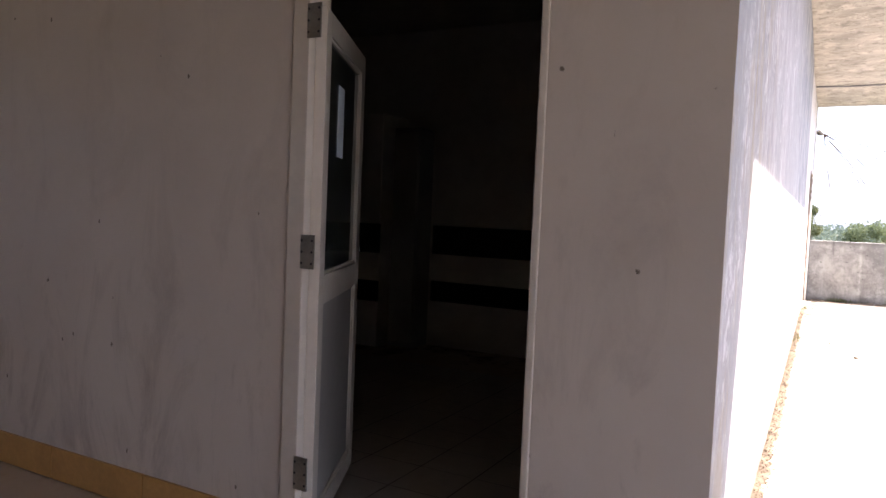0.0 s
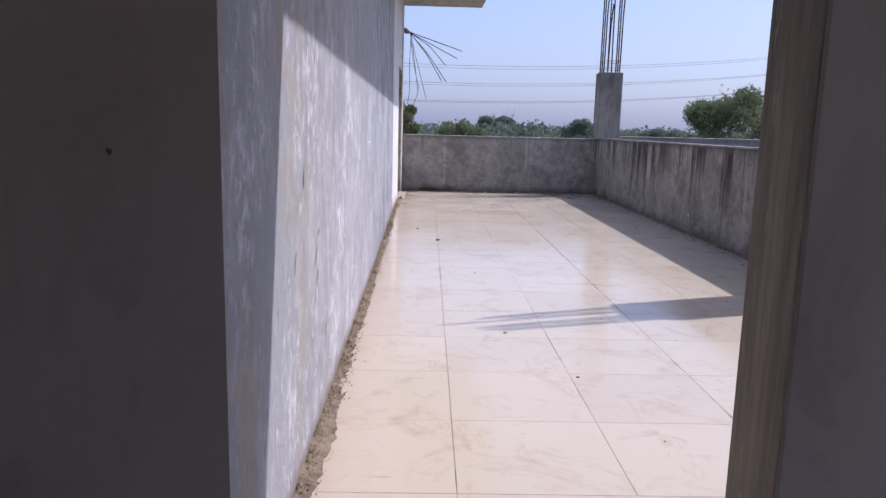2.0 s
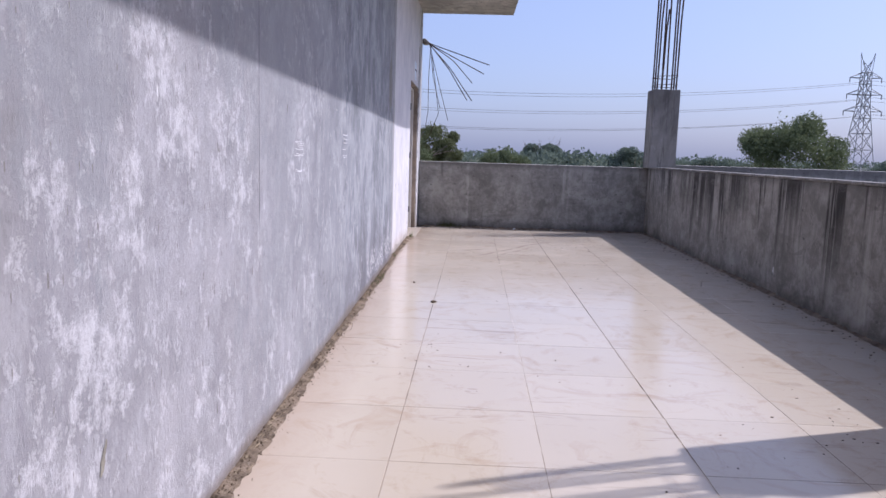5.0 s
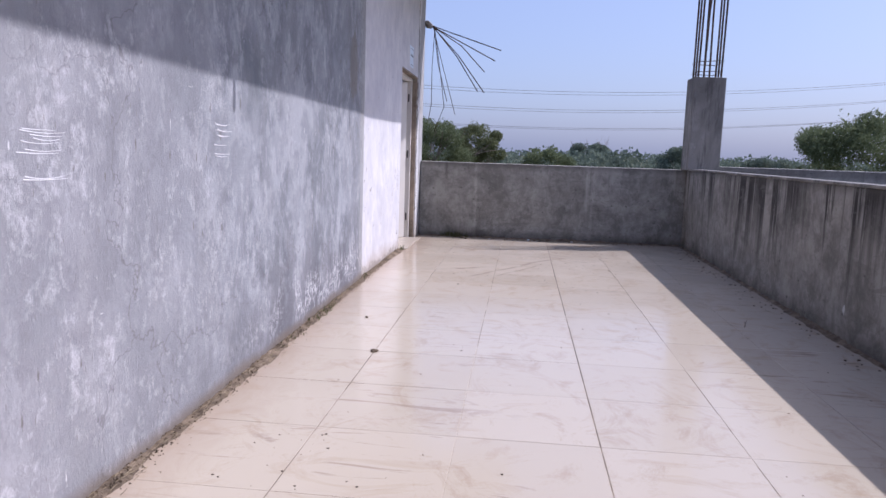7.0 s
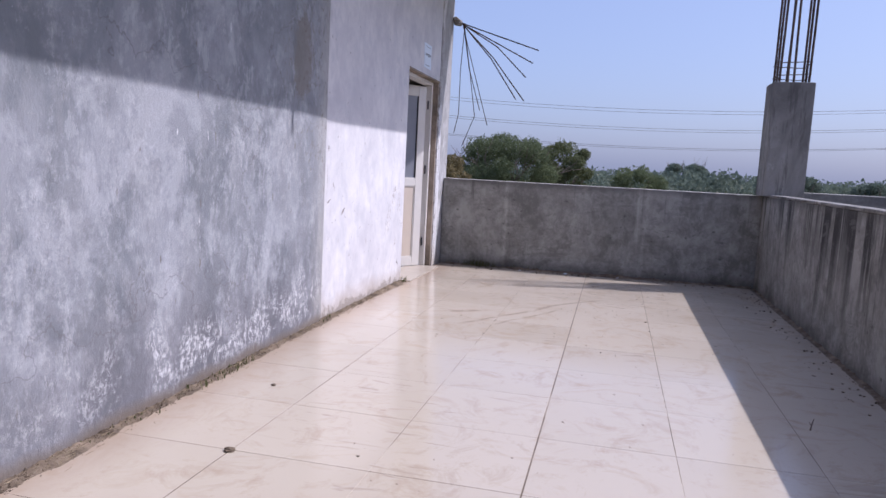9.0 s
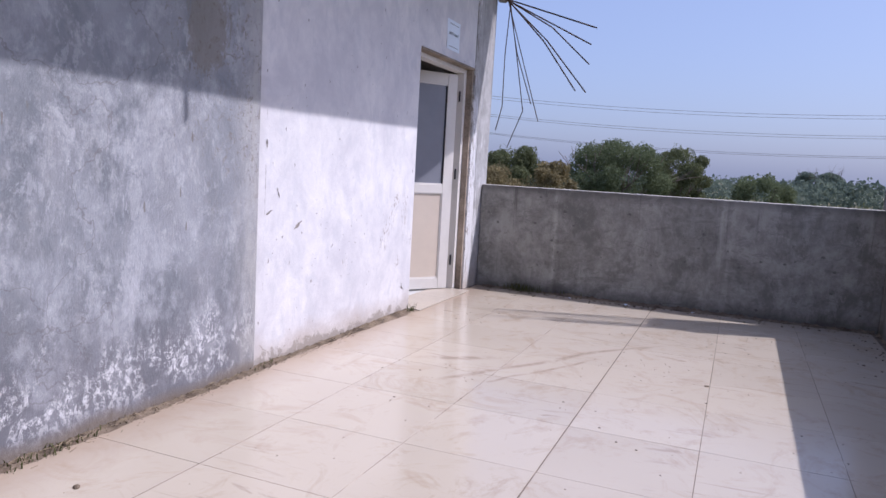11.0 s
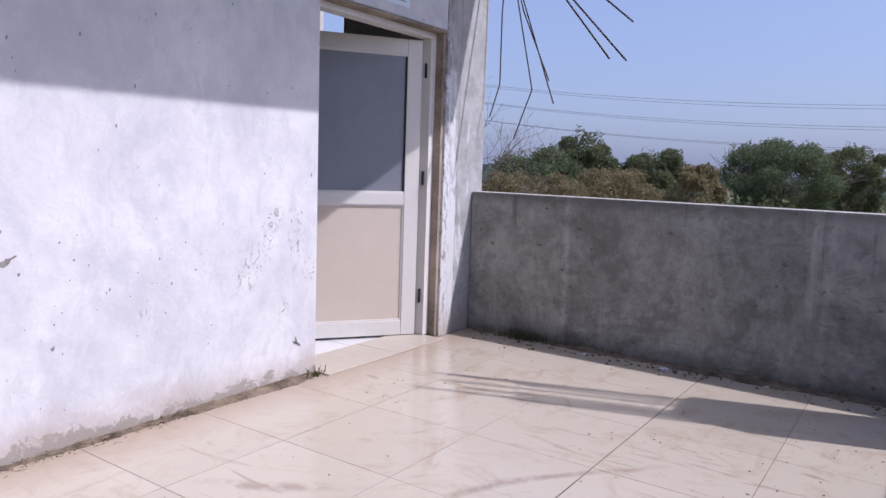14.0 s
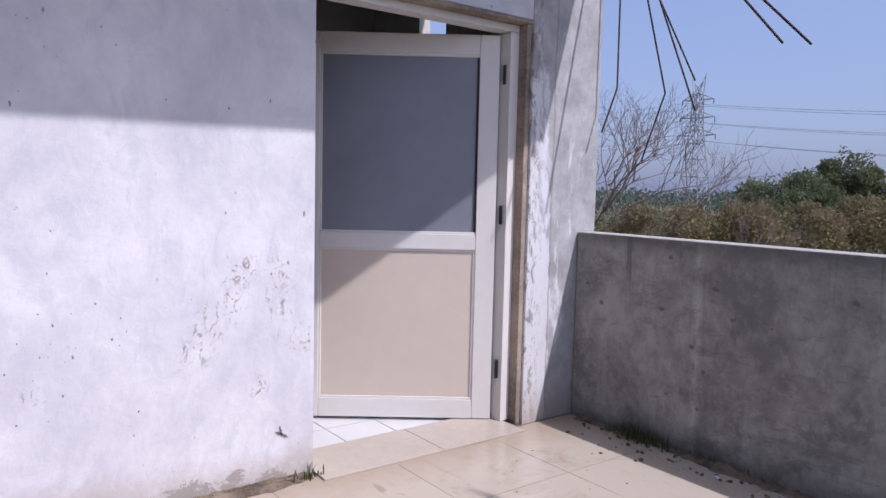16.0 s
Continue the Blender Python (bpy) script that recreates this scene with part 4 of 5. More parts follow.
def gouges():
    """Slanting gouges cut through the whitewash near the corner."""
    dark = plain("bare_plaster_gouge", (0.31, 0.29, 0.245), 0.95, 0, 0.3, 40)
    rng = random.Random(31)
    for y0, z0, y1, z1, wide in ((1.23, 0.67, 1.30, 0.74, 0.006), (1.325, 0.775, 1.345, 0.805, 0.010), (1.275, 0.58, 1.31, 0.645, 0.008), (1.255, 0.53, 1.27, 0.56, 0.006), (1.12, 0.40, 1.13, 0.43, 0.005), (0.98, 0.98, 1.01, 1.10, 0.005), (1.52, 0.30, 1.55, 0.38, 0.006), (2.1, 0.42, 2.13, 0.50, 0.006), (0.80, 0.72, 0.83, 0.80, 0.005)):
        bm = fresh()
        left, right = [], []
        for k in range(9):
            f = k / 8
            y, z = y0 + (y1 - y0) * f + rng.uniform(-0.003, 0.003), z0 + (z1 - z0) * f
            w = wide * 1.9 * math.sin(math.pi * (0.08 + 0.84 * f)) * rng.uniform(0.3, 1.2)
            left.append(bm.verts.new((0.0022 - 0.0098 * (y - 0.2), y - w, z)))
            right.append(bm.verts.new((0.0022 - 0.0098 * (y - 0.2), y + w, z - 0.003)))
        for k in range(8):
            bm.faces.new((left[k], right[k], right[k + 1], left[k + 1]))
        solid("trim_gouge", bm, dark, "slanting gouge through the grey wall's whitewash", "gouge", group="wall gouges", kind="structure")


gouges()


def nicks():
    """Dark slashes and knocks in the white wall's limewash."""
    dark = plain("bare_plaster_nick", (0.26, 0.235, 0.22), 0.95, 0, 0.35, 40)
    rng = random.Random(57)
    for y0, z0, y1, z1, wide in ((8.765, 1.045, 8.80, 0.98, 0.006), (8.665, 0.885, 8.73, 0.915, 0.007), (8.95, 0.785, 9.035, 0.835, 0.012), (8.66, 1.27, 8.662, 1.32, 0.010), (9.035, 0.755, 9.045, 0.765, 0.008), (8.83, 0.74, 8.84, 0.755, 0.007), (10.50, 0.225, 10.56, 0.19, 0.010), (10.52, 0.25, 10.53, 0.20, 0.007), (9.16, 0.43, 9.17, 0.45, 0.008), (8.70, 0.60, 8.705, 0.63, 0.005)):
        bm = fresh()
        over, under = [], []
        for k in range(9):
            f = k / 8
            w = wide * math.sin(math.pi * (0.08 + 0.84 * f)) * rng.uniform(0.3, 1.2)
            y, z = y0 + (y1 - y0) * f + rng.uniform(-0.002, 0.002), z0 + (z1 - z0) * f + rng.uniform(-0.002, 0.002)
            side = Vector((0, -(z1 - z0), y1 - y0)).normalized() * w
            over.append(bm.verts.new(Vector((-0.0975, y, z)) + side))
            under.append(bm.verts.new(Vector((-0.0975, y, z)) - side))
        for k in range(8):
            bm.faces.new((over[k], under[k], under[k + 1], over[k + 1]))
        solid("trim_nick", bm, dark, "dark nick in the white wall's limewash", "nick", group="wall nicks", kind="structure")
    bm = fresh()
    for _ in range(42):
        y, z, r = rng.gauss(9.35, 0.33), abs(rng.gauss(0.62, 0.16)) + 0.05, rng.uniform(0.0015, 0.0045)
        spin = rng.uniform(0, 6.28)
        ring = [bm.verts.new((-0.0978, y + r * rng.uniform(0.6, 1.3) * math.cos(spin + k * 1.047), z + 1.4 * r * rng.uniform(0.6, 1.3) * math.sin(spin + k * 1.047))) for k in range(6)]
        bm.faces.new(ring)
    solid("wall_specks", bm, dark, "small dark splash specks on the white wall", "specks", kind="stuff")


nicks()


def wall_line(y, z0, z1, seed):
    """A long thin upright dark line on the grey wall."""
    rng = random.Random(seed)
    bm = fresh()
    steps = 24
    rows = []
    for k in range(steps + 1):
        f = k / steps
        w = 0.0022 * rng.uniform(0.5, 1.2) * (1 - 0.6 * abs(2 * f - 1) ** 3)
        yy = y + rng.uniform(-0.0012, 0.0012)
        rows.append([bm.verts.new((0.0014 - 0.00976 * (yy - 0.2), yy + d, z0 + (z1 - z0) * f)) for d in (-w, w)])
    for a, b in zip(rows, rows[1:]):
        bm.faces.new((a[0], a[1], b[1], b[0]))
    solid("trim_line", bm, THINLINE, "thin upright dark line on the grey wall", "crack", group="wall cracks", kind="structure")


THINLINE = plain("dark_thin_line", (0.13, 0.125, 0.13), 0.95, 0, 0.3, 30)
wall_line(3.38, 0.62, 2.3, 3)


# ---- drain opening in the end parapet ----
drain = thing("drain_pipe", "short dark drain pipe stub at the end parapet's foot", "drain pipe", (0.56, 12.385, 0.045))
bm = fresh()
for k in range(12):
    a, b = 2 * math.pi * k / 12, 2 * math.pi * (k + 1) / 12
    quad = [(0.045 * math.cos(q), y, 0.045 * math.sin(q)) for q, y in ((a, -0.06), (b, -0.06), (b, 0.04), (a, 0.04))]
    bm.faces.new([bm.verts.new(p) for p in quad])
    quad = [(r * math.cos(q), -0.06, r * math.sin(q)) for q, r in ((a, 0.045), (b, 0.045), (b, 0.036), (a, 0.036))]
    bm.faces.new([bm.verts.new(p) for p in quad])
    quad = [(0.036 * math.cos(q), y, 0.036 * math.sin(q)) for q, y in ((a, -0.06), (b, -0.06), (b, 0.03), (a, 0.03))]
    bm.faces.new([bm.verts.new(p) for p in quad])
part("pipe", bm, BLACKSTEEL, drain)

# ---- vegetation ----
def crown_mesh(name, blobs, count, size, material, seed):
    """Many small leaf clumps spread through overlapping lumps, denser toward their skins."""
    rng = np.random.default_rng(seed)
    weights = np.array([b[3] * b[4] for b in blobs], float)
    weights[0] *= 0.55
    pick = rng.choice(len(blobs), count, p=weights / weights.sum())
    way = rng.normal(size=(count, 3))
    way /= np.linalg.norm(way, axis=1)[:, None]
    lump = 0.80 + 0.20 * np.sin(way[:, 0] * 5 + pick) * np.cos(way[:, 1] * 6 + way[:, 2] * 4 + pick * 2)
    depth = (0.45 + 0.6 * rng.random(count) ** 0.5) * lump
    b = np.array(blobs, float)[pick]
    centre = b[:, :3] + way * depth[:, None] * np.stack([b[:, 3], b[:, 3], b[:, 4]], 1)
    u = rng.normal(size=(count, 3))
    u /= np.linalg.norm(u, axis=1)[:, None]
    v = np.cross(u, rng.normal(size=(count, 3)))
    v /= np.linalg.norm(v, axis=1)[:, None]
    s = (size * (0.5 + rng.random(count)))[:, None]
    corners = np.stack([centre - u * s, centre + v * s * 0.55, centre + u * s, centre - v * s * 0.55], 1).reshape(-1, 3)
    me = bpy.data.meshes.new(name)
    me.from_pydata(corners.tolist(), [], np.arange(count * 4).reshape(-1, 4).tolist())
    me.materials.append(material)
    return me


def grow(bm, rng, start, way, length, radius, depth, spread=0.6, up=0.15):
    """A limb that forks into thinner ones; returns where the twigs end."""
    mid = start + way * length * 0.5 + Vector((rng.uniform(-1, 1), rng.uniform(-1, 1), rng.uniform(-0.5, 0.8))) * length * 0.09
    end = start + way * length + Vector((rng.uniform(-1, 1), rng.uniform(-1, 1), rng.uniform(-0.3, 1))) * length * 0.08
    tube(bm, [start, mid, end], radius, 5 if depth > 1 else 4, radius * 0.6)
    if depth == 0:
        return [end]
    tips = []
    for _ in range(rng.choice((2, 3, 3))):
        turn = Vector((rng.uniform(-1, 1), rng.uniform(-1, 1), rng.uniform(-0.6, 1))) * spread
        fork = start.lerp(end, rng.uniform(0.55, 1.0)) if rng.random() < 0.4 else end
        tips += grow(bm, rng, fork, (way + turn + Vector((0, 0, up))).normalized(), length * rng.uniform(0.6, 0.8), radius * 0.58, depth - 1, spread, up)
    return tips


GROUND_Z = -4.5


def from_eye(eye, azimuth, distance):
    a = radians(azimuth)
    return eye[0] + math.sin(a) * distance, eye[1] + math.cos(a) * distance


def tree(x, y, top, radius, label, leaf, seed, count=4200, size=0.28, squash=0.8, lumps=13, low=0.12):
    """A broad tree: trunk with limbs, crown of lumps whose outline is uneven. low: where the crown begins, as a share of the height."""
    rng = random.Random(seed)
    ob = thing("tree", label, "tree", (x, y, GROUND_Z), group="trees round the building")
    height = top - GROUND_Z
    base = height * low
    bm = fresh()
    tube(bm, [(0, 0, -0.1), (0.1, 0.05, base * 0.6), (0.0, 0.1, base * 1.25)], 0.03 * height, 8, 0.02 * height)
    for k in range(6):
        a = k * 1.05 + rng.uniform(-0.3, 0.3)
        grow(bm, rng, Vector((0, 0.05, base * rng.uniform(0.8, 1.2))), Vector((math.cos(a), math.sin(a), 0.9)).normalized(), radius * 0.62, 0.011 * height, 2)
    part("trunk", bm, BARK, ob, "grey brown trunk and limbs")
    middle = (height + base) / 2
    half = (height - base) / 2
    blobs = [(0, 0, middle, radius * 0.78, half * 0.93)]
    for k in range(lumps * 2):
        a, rise = k * 2.4 + rng.uniform(-0.5, 0.5), rng.uniform(-0.85, 0.96)
        out = math.sqrt(1 - rise * rise)
        s = radius * rng.uniform(0.2, 0.36)
        blobs.append((radius * 0.72 * out * math.cos(a), radius * 0.72 * out * math.sin(a), middle + half * 0.86 * rise - 0.3 * s * (rise > 0.6), s, s * squash))
    crown = new("crown", crown_mesh("crown", blobs, count, size, leaf, seed))
    crown.parent = ob
    return ob


E0, E9, E13, E16 = (0.58, -0.55), (1.99, 3.65), (2.79, 7.29), (2.74, 9.29)


def top_at(eye_z, elevation, distance):
    return eye_z + math.tan(radians(elevation)) * distance


def trees():
    spots = [(E0, 22.9, 62, 3.95, 4.7, "large round dark green tree beyond the roofs", LEAF_GREEN, 20000, 0.14),
             (E13, -9.4, 78, 3.0, 6.6, "broad dark green tree behind the end parapet", LEAF_GREEN, 20000, 0.16),
             (E13, -4.7, 84, 3.1, 3.6, "tall brownish green tree with a ragged crown", LEAF_OLIVE, 13000, 0.16),
             (E13, -23.2, 60, 4.0, 2.9, "tall olive tree with a clumpy top", LEAF_OLIVE, 13000, 0.16),
             (E13, -27.0, 52, 2.1, 4.2, "spreading green tree beyond the parapet", LEAF_GREEN, 13000, 0.15),
             (E13, -18.0, 66, 2.4, 3.6, "dark olive tree with a flat crown", LEAF_OLIVE, 13000, 0.16),
             (E13, -15.0, 58, 1.3, 2.6, "low dry brown bushy tree", LEAF_DRY, 4500, 0.19),
             (E13, -21.0, 40, 0.9, 3.2, "dry brown bushy tree with thin leaves", LEAF_DRY, 7000, 0.12),
             (E13, -26.5, 36, 0.7, 3.0, "dry brown bushy tree with thin leaves", LEAF_DRY, 7000, 0.12),
             (E16, -36.5, 30, 0.3, 3.0, "dry brown bushy tree with thin leaves", LEAF_DRY, 7000, 0.11),
             (E16, -31.0, 32, 0.2, 2.6, "dry brown bushy tree with thin leaves", LEAF_DRY, 6000, 0.11),
             (E9, 1.7, 95, 1.0, 3.8, "sparse ragged green tree in the distance", LEAF_GREEN, 3600, 0.22),
             (E0, 12.4, 110, 1.05, 4.6, "round green tree in the distance", LEAF_HAZED, 6000, 0.24),
             (E0, 18.0, 120, 0.45, 4.4, "low green tree in the distance", LEAF_HAZED, 5000, 0.24),
             (E0, 5.35, 300, 1.12, 10.0, "large dome-shaped tree far away", LEAF_HAZED, 9000, 0.45),
             (E0, 7.3, 210, 0.62, 1.3, "slender upright tree far away", LEAF_HAZED, 500, 0.5),
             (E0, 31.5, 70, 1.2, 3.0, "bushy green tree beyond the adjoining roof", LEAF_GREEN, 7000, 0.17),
             (E0, 28.6, 90, 0.5, 3.0, "bushy green tree beyond the adjoining roof", LEAF_HAZED, 6000, 0.19)]
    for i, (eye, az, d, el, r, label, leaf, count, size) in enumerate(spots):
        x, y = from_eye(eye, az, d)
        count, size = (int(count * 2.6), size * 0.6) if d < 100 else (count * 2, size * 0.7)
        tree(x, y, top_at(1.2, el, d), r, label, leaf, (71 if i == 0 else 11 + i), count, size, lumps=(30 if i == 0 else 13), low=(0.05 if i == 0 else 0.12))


def bare_tree():
    x, y = from_eye(E16, -42.5, 15.0)
    ob = thing("bare_tree", "leafless thin-branched tree standing beyond the parapet", "tree", (x, y, GROUND_Z))
    rng = random.Random(4)
    bm = fresh()
    tube(bm, [(0, 0, -0.1), (0.1, 0.05, 2.0), (0.05, 0.1, 4.9)], 0.15, 8, 0.06)
    part("trunk", bm, BARK, ob, "grey brown bare trunk")
    for z, a, lift, length in ((4.2, 0.3, 1.5, 1.15), (4.4, 1.9, 1.9, 1.1), (4.5, 4.0, 1.7, 1.1), (3.9, 0.1, 0.55, 1.25), (3.6, 6.0, 0.35, 1.3), (3.4, 0.9, 0.25, 1.35), (3.7, 5.3, 0.5, 1.1), (4.5, 5.9, 1.2, 1.1), (4.0, 2.8, 0.8, 1.0), (3.2, 0.3, 0.12, 1.5)):
        bm = fresh()
        grow(bm, rng, Vector((0.06, 0.09, z)), Vector((math.cos(a), math.sin(a), lift)).normalized(), length * 1.16, 0.034, 5, 0.85, 0.07)
        part("branch", bm, BARK, ob, "grey brown bare limb with fine twigs")


def far_belt():
    """Unbroken woods along the horizon."""
    rng = random.Random(8)
    blobs = []
    for k in range(240):
        a = radians(-62 + 124 * k / 239)
        d = rng.uniform(170, 330)
        h = rng.uniform(5.8, 8.4)
        blobs.append((d * math.sin(a), d * math.cos(a), GROUND_Z + h * 0.5, rng.uniform(5, 10), h * 0.52))
    ob = new("far_woods", crown_mesh("far_woods", blobs, 70000, 0.5, LEAF_HAZED, 3))
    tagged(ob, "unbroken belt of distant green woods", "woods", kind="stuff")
    blobs = []
    for k in range(150):
        a = radians(-58 + 112 * k / 149)
        d = rng.uniform(70, 130)
        h = rng.uniform(2.6, 4.6)
        blobs.append((d * math.sin(a), d * math.cos(a), GROUND_Z + h * 0.5, rng.uniform(2.5, 4.5), h * 0.5))
    ob = new("scrub", crown_mesh("scrub", blobs, 50000, 0.24, LEAF_OLIVE, 6))
    tagged(ob, "green and brown scrub below the terrace", "scrub", kind="stuff")
    blobs = []
    for k in range(46):
        a = radians(-56 + 46 * k / 45)
        d = rng.uniform(22, 40)
        h = rng.uniform(2.6, 5.0)
        blobs.append((d * math.sin(a), 8 + d * math.cos(a), GROUND_Z + h * 0.5, rng.uniform(1.6, 2.6), h * 0.52))
    ob = new("dry_scrub", crown_mesh("dry_scrub", blobs, 110000, 0.04, LEAF_DRY, 7))
    tagged(ob, "dry brown scrub beyond the end parapet", "scrub", kind="stuff")


trees(), bare_tree(), far_belt()


# ---- pylons and lines ----
def pylon(x, y, top, turn, label):
    """A lattice pylon with three cross-arms and a forked peak."""
    ob = thing("pylon", label, "pylon", (x, y, GROUND_Z), turn, group="lattice pylons")
    h = top - GROUND_Z
    r = 0.085

    def half(z):
        return 3.1 + (1.05 - 3.1) * min(1, z / (h * 0.62)) if z < h * 0.62 else 1.05 + (0.8 - 1.05) * (z / h - 0.62) / 0.3

    levels = [0, 0.16, 0.30, 0.42, 0.53, 0.62, 0.70, 0.78, 0.86]
    legs, braces = fresh(), fresh()
    for sx in (-1, 1):
        for sy in (-1, 1):
            tube(legs, [(sx * half(h * k), sy * half(h * k), h * k) for k in levels], r * 1.3, 4)
    for a, b in zip(levels, levels[1:]):
        wa, wb, za, zb = half(h * a), half(h * b), h * a, h * b
        for s in (-1, 1):
            for p, q in (((-wa, s * wa, za), (wb, s * wb, zb)), ((wa, s * wa, za), (-wb, s * wb, zb)), ((s * wa, -wa, za), (s * wb, wb, zb)), ((s * wa, wa, za), (s * wb, -wb, zb)),
                         ((-wb, s * wb, zb), (wb, s * wb, zb)), ((s * wb, -wb, zb), (s * wb, wb, zb))):
                tube(braces, [p, q], r, 4)
    part("legs", legs, GALV, ob, "four tapering steel legs")
    part("bracing", braces, GALV, ob, "criss-cross steel bracing")
    for k, reach in ((0.58, 4.6), (0.70, 4.2), (0.82, 3.8)):
        w = half(h * k)
        for s in (-1, 1):
            bm = fresh()
            tip = (s * reach, 0, h * k + 0.1)
            for sy in (-1, 1):
                tube(bm, [(s * w, sy * w, h * k), tip], r, 4)
                tube(bm, [(s * w, sy * w, h * k + 1.3), tip], r, 4)
            arm = part("cross_arm", bm, GALV, ob, "triangular steel cross-arm")
            part("insulator", tube(fresh(), [tip, (tip[0], 0, tip[2] - 0.4), (tip[0], 0, tip[2] - 1.1)], r * 1.3, 6), CABLE, arm, "dark hanging insulator string")
    bm = fresh()
    for s in (-1, 1):
        for sy in (-1, 1):
            tube(bm, [(s * 0.8, sy * 0.8, h * 0.86), (s * 1.7, 0, h)], r, 4)
            tube(bm, [(-s * 0.8, sy * 0.8, h * 0.86), (s * 1.2, 0, h * 0.95)], r, 4)
    part("peak", bm, GALV, ob, "forked steel peak")
    return ob


PYLON_A, PYLON_B = (92.0, 177.0, 27.6), (-94.0, 151.0, 28.2)
pylon(*PYLON_A, 4, "grey lattice power pylon beyond the big tree")
pylon(*PYLON_B, 4, "grey lattice power pylon behind the bare tree")


def power_lines():
    far = (330.0, 160.0, 27.0)
    left = (-300.0, 120.0, 27.0)
    ways = ((PYLON_A, PYLON_B, 6.2), (PYLON_A, far, 3.0), (PYLON_B, left, 3.0))
    for a, b, sag in ways:
        for k, reach in ((0.58, 4.6), (0.70, 4.2), (0.82, 3.8)):
            for s in (-1, 1):
                z0, z1 = GROUND_Z + k * (a[2] - GROUND_Z) - 1.0, GROUND_Z + k * (b[2] - GROUND_Z) - 1.0
                points = []
                for i in range(25):
                    f = i / 24
                    points.append((a[0] + (b[0] - a[0]) * f, a[1] + (b[1] - a[1]) * f + s * reach, z0 + (z1 - z0) * f - sag * 4 * f * (1 - f)))
                solid("power_cable", tube(fresh(), points, 0.038, 4), CABLE, "thin sagging overhead power cable", "cable", group="overhead power cables")


power_lines()


# ---- dirt, weeds and crumbs on the terrace ----
def dirt_strip(path, width, height, seed, label):
    """A crumbly, broken ridge of soil along a wall's foot."""
    rng = random.Random(seed)
    bm = fresh()
    rows = []
    (x0, y0), (x1, y1), (nx, ny) = path
    steps = int(math.hypot(x1 - x0, y1 - y0) / 0.022)
    run = math.hypot(x1 - x0, y1 - y0)
    for i in range(steps + 1):
        f = i / steps
        px, py = x0 + (x1 - x0) * f, y0 + (y1 - y0) * f
        n = 0.6 * noise.noise((f * run * 1.4 + seed, seed, 0.3)) + 0.4 * noise.noise((f * run * 5, seed, 1.7)) + 0.3 * noise.noise((f * run * 23, seed, 2.7))
        w = max(0.012, width * (0.8 + 0.8 * n))
        h = max(0.004, height * (0.75 + 0.9 * n))
        ring = []
        for d in (-0.2, 0.12, 0.3, 0.5, 0.7, 0.86, 1.0):
            rough = 0.45 * noise.noise((f * run * 30, d * 6, seed + 4.0))
            z = -0.001 if d == 1.0 else max(0.0005, h * (1 - max(0, d)) * (0.85 + rough * 1.6))
            ring.append(bm.verts.new((px + nx * w * d, py + ny * w * d, z)))
        rows.append(ring)
    for a, b in zip(rows, rows[1:]):
        for k in range(6):
            bm.faces.new((a[k], a[k + 1], b[k + 1], b[k]))
    tagged(solid("dirt_strip", bm, DIRT, label, "dirt", kind="stuff"))


dirt_strip(((0.0, 0.3), (-0.082, GREY_END), (1, 0)), 0.068, 0.02, 1, "crumbly dry dirt along the grey wall's foot")
dirt_strip(((-0.095, GREY_END), (-0.095, 10.66), (1, 0)), 0.07, 0.02, 2, "thin dry dirt along the white wall's foot")
dirt_strip(((3.565, 0.5), (3.61, 12.25), (-1, 0)), 0.065, 0.03, 3, "dark dirt along the long parapet's foot")
dirt_strip(((0.0, 12.325), (3.58, PARAPET_Y + 0.005), (0.0, -1)), 0.09, 0.03, 4, "dark dirt along the end parapet's foot")


def crumbs():
    """Small stones and dry leaf bits lying about."""
    rng = random.Random(12)
    bm = fresh()
    for _ in range(1500):
        k = rng.random()
        if k < 0.66:
            y = rng.uniform(0.6, 10.6)
            x, s = 0.035 - 0.012 * y + abs(rng.gauss(0, 0.022)), rng.uniform(0.0015, 0.005)
        elif k < 0.84:
            x, y, s = 3.54 - abs(rng.gauss(0, 0.1)), rng.uniform(0.6, 12.2), rng.uniform(0.003, 0.010)
        elif k < 0.97:
            x = rng.uniform(0.1, 3.5)
            y, s = 12.28 - abs(rng.gauss(0, 0.12)), rng.uniform(0.003, 0.012)
        else:
            x, y, s = rng.uniform(0.2, 3.4), rng.uniform(0.6, 12.0), rng.uniform(0.0015, 0.005)
        made = bmesh.ops.create_icosphere(bm, subdivisions=1, radius=s)["verts"]
        flat = rng.uniform(0.4, 0.9)
        for v in made:
            v.co = Vector((x, y, s * flat * 0.7)) + Vector((v.co.x * rng.uniform(0.7, 1.5), v.co.y * rng.uniform(0.7, 1.5), v.co.z * flat))
    solid("crumbs", bm, DIRT, "small stones and dry crumbs scattered on the tiles", "debris", kind="stuff")


def grit():
    """Dark bits of dry leaf and soil in loose clusters on the tiles."""
    rng = random.Random(44)
    bm = fresh()
    for _ in range(58):
        cx, cy = rng.uniform(0.3, 3.3), 11.8 - 8.6 * rng.random() ** 1.7
        for _ in range(rng.randint(2, 9)):
            x, y, s = cx + rng.gauss(0, 0.16), cy + rng.gauss(0, 0.22), rng.uniform(0.0018, 0.0048)
            made = bmesh.ops.create_icosphere(bm, subdivisions=1, radius=s)["verts"]
            wx, wy = rng.uniform(0.6, 2.0), rng.uniform(0.6, 1.6)
            for v in made:
                v.co = Vector((x + v.co.x * wx, y + v.co.y * wy, s * 0.3 + v.co.z * 0.45))
    solid("grit", bm, GRIT, "dark bits of soil and dry leaf on the tiles", "debris", kind="stuff")


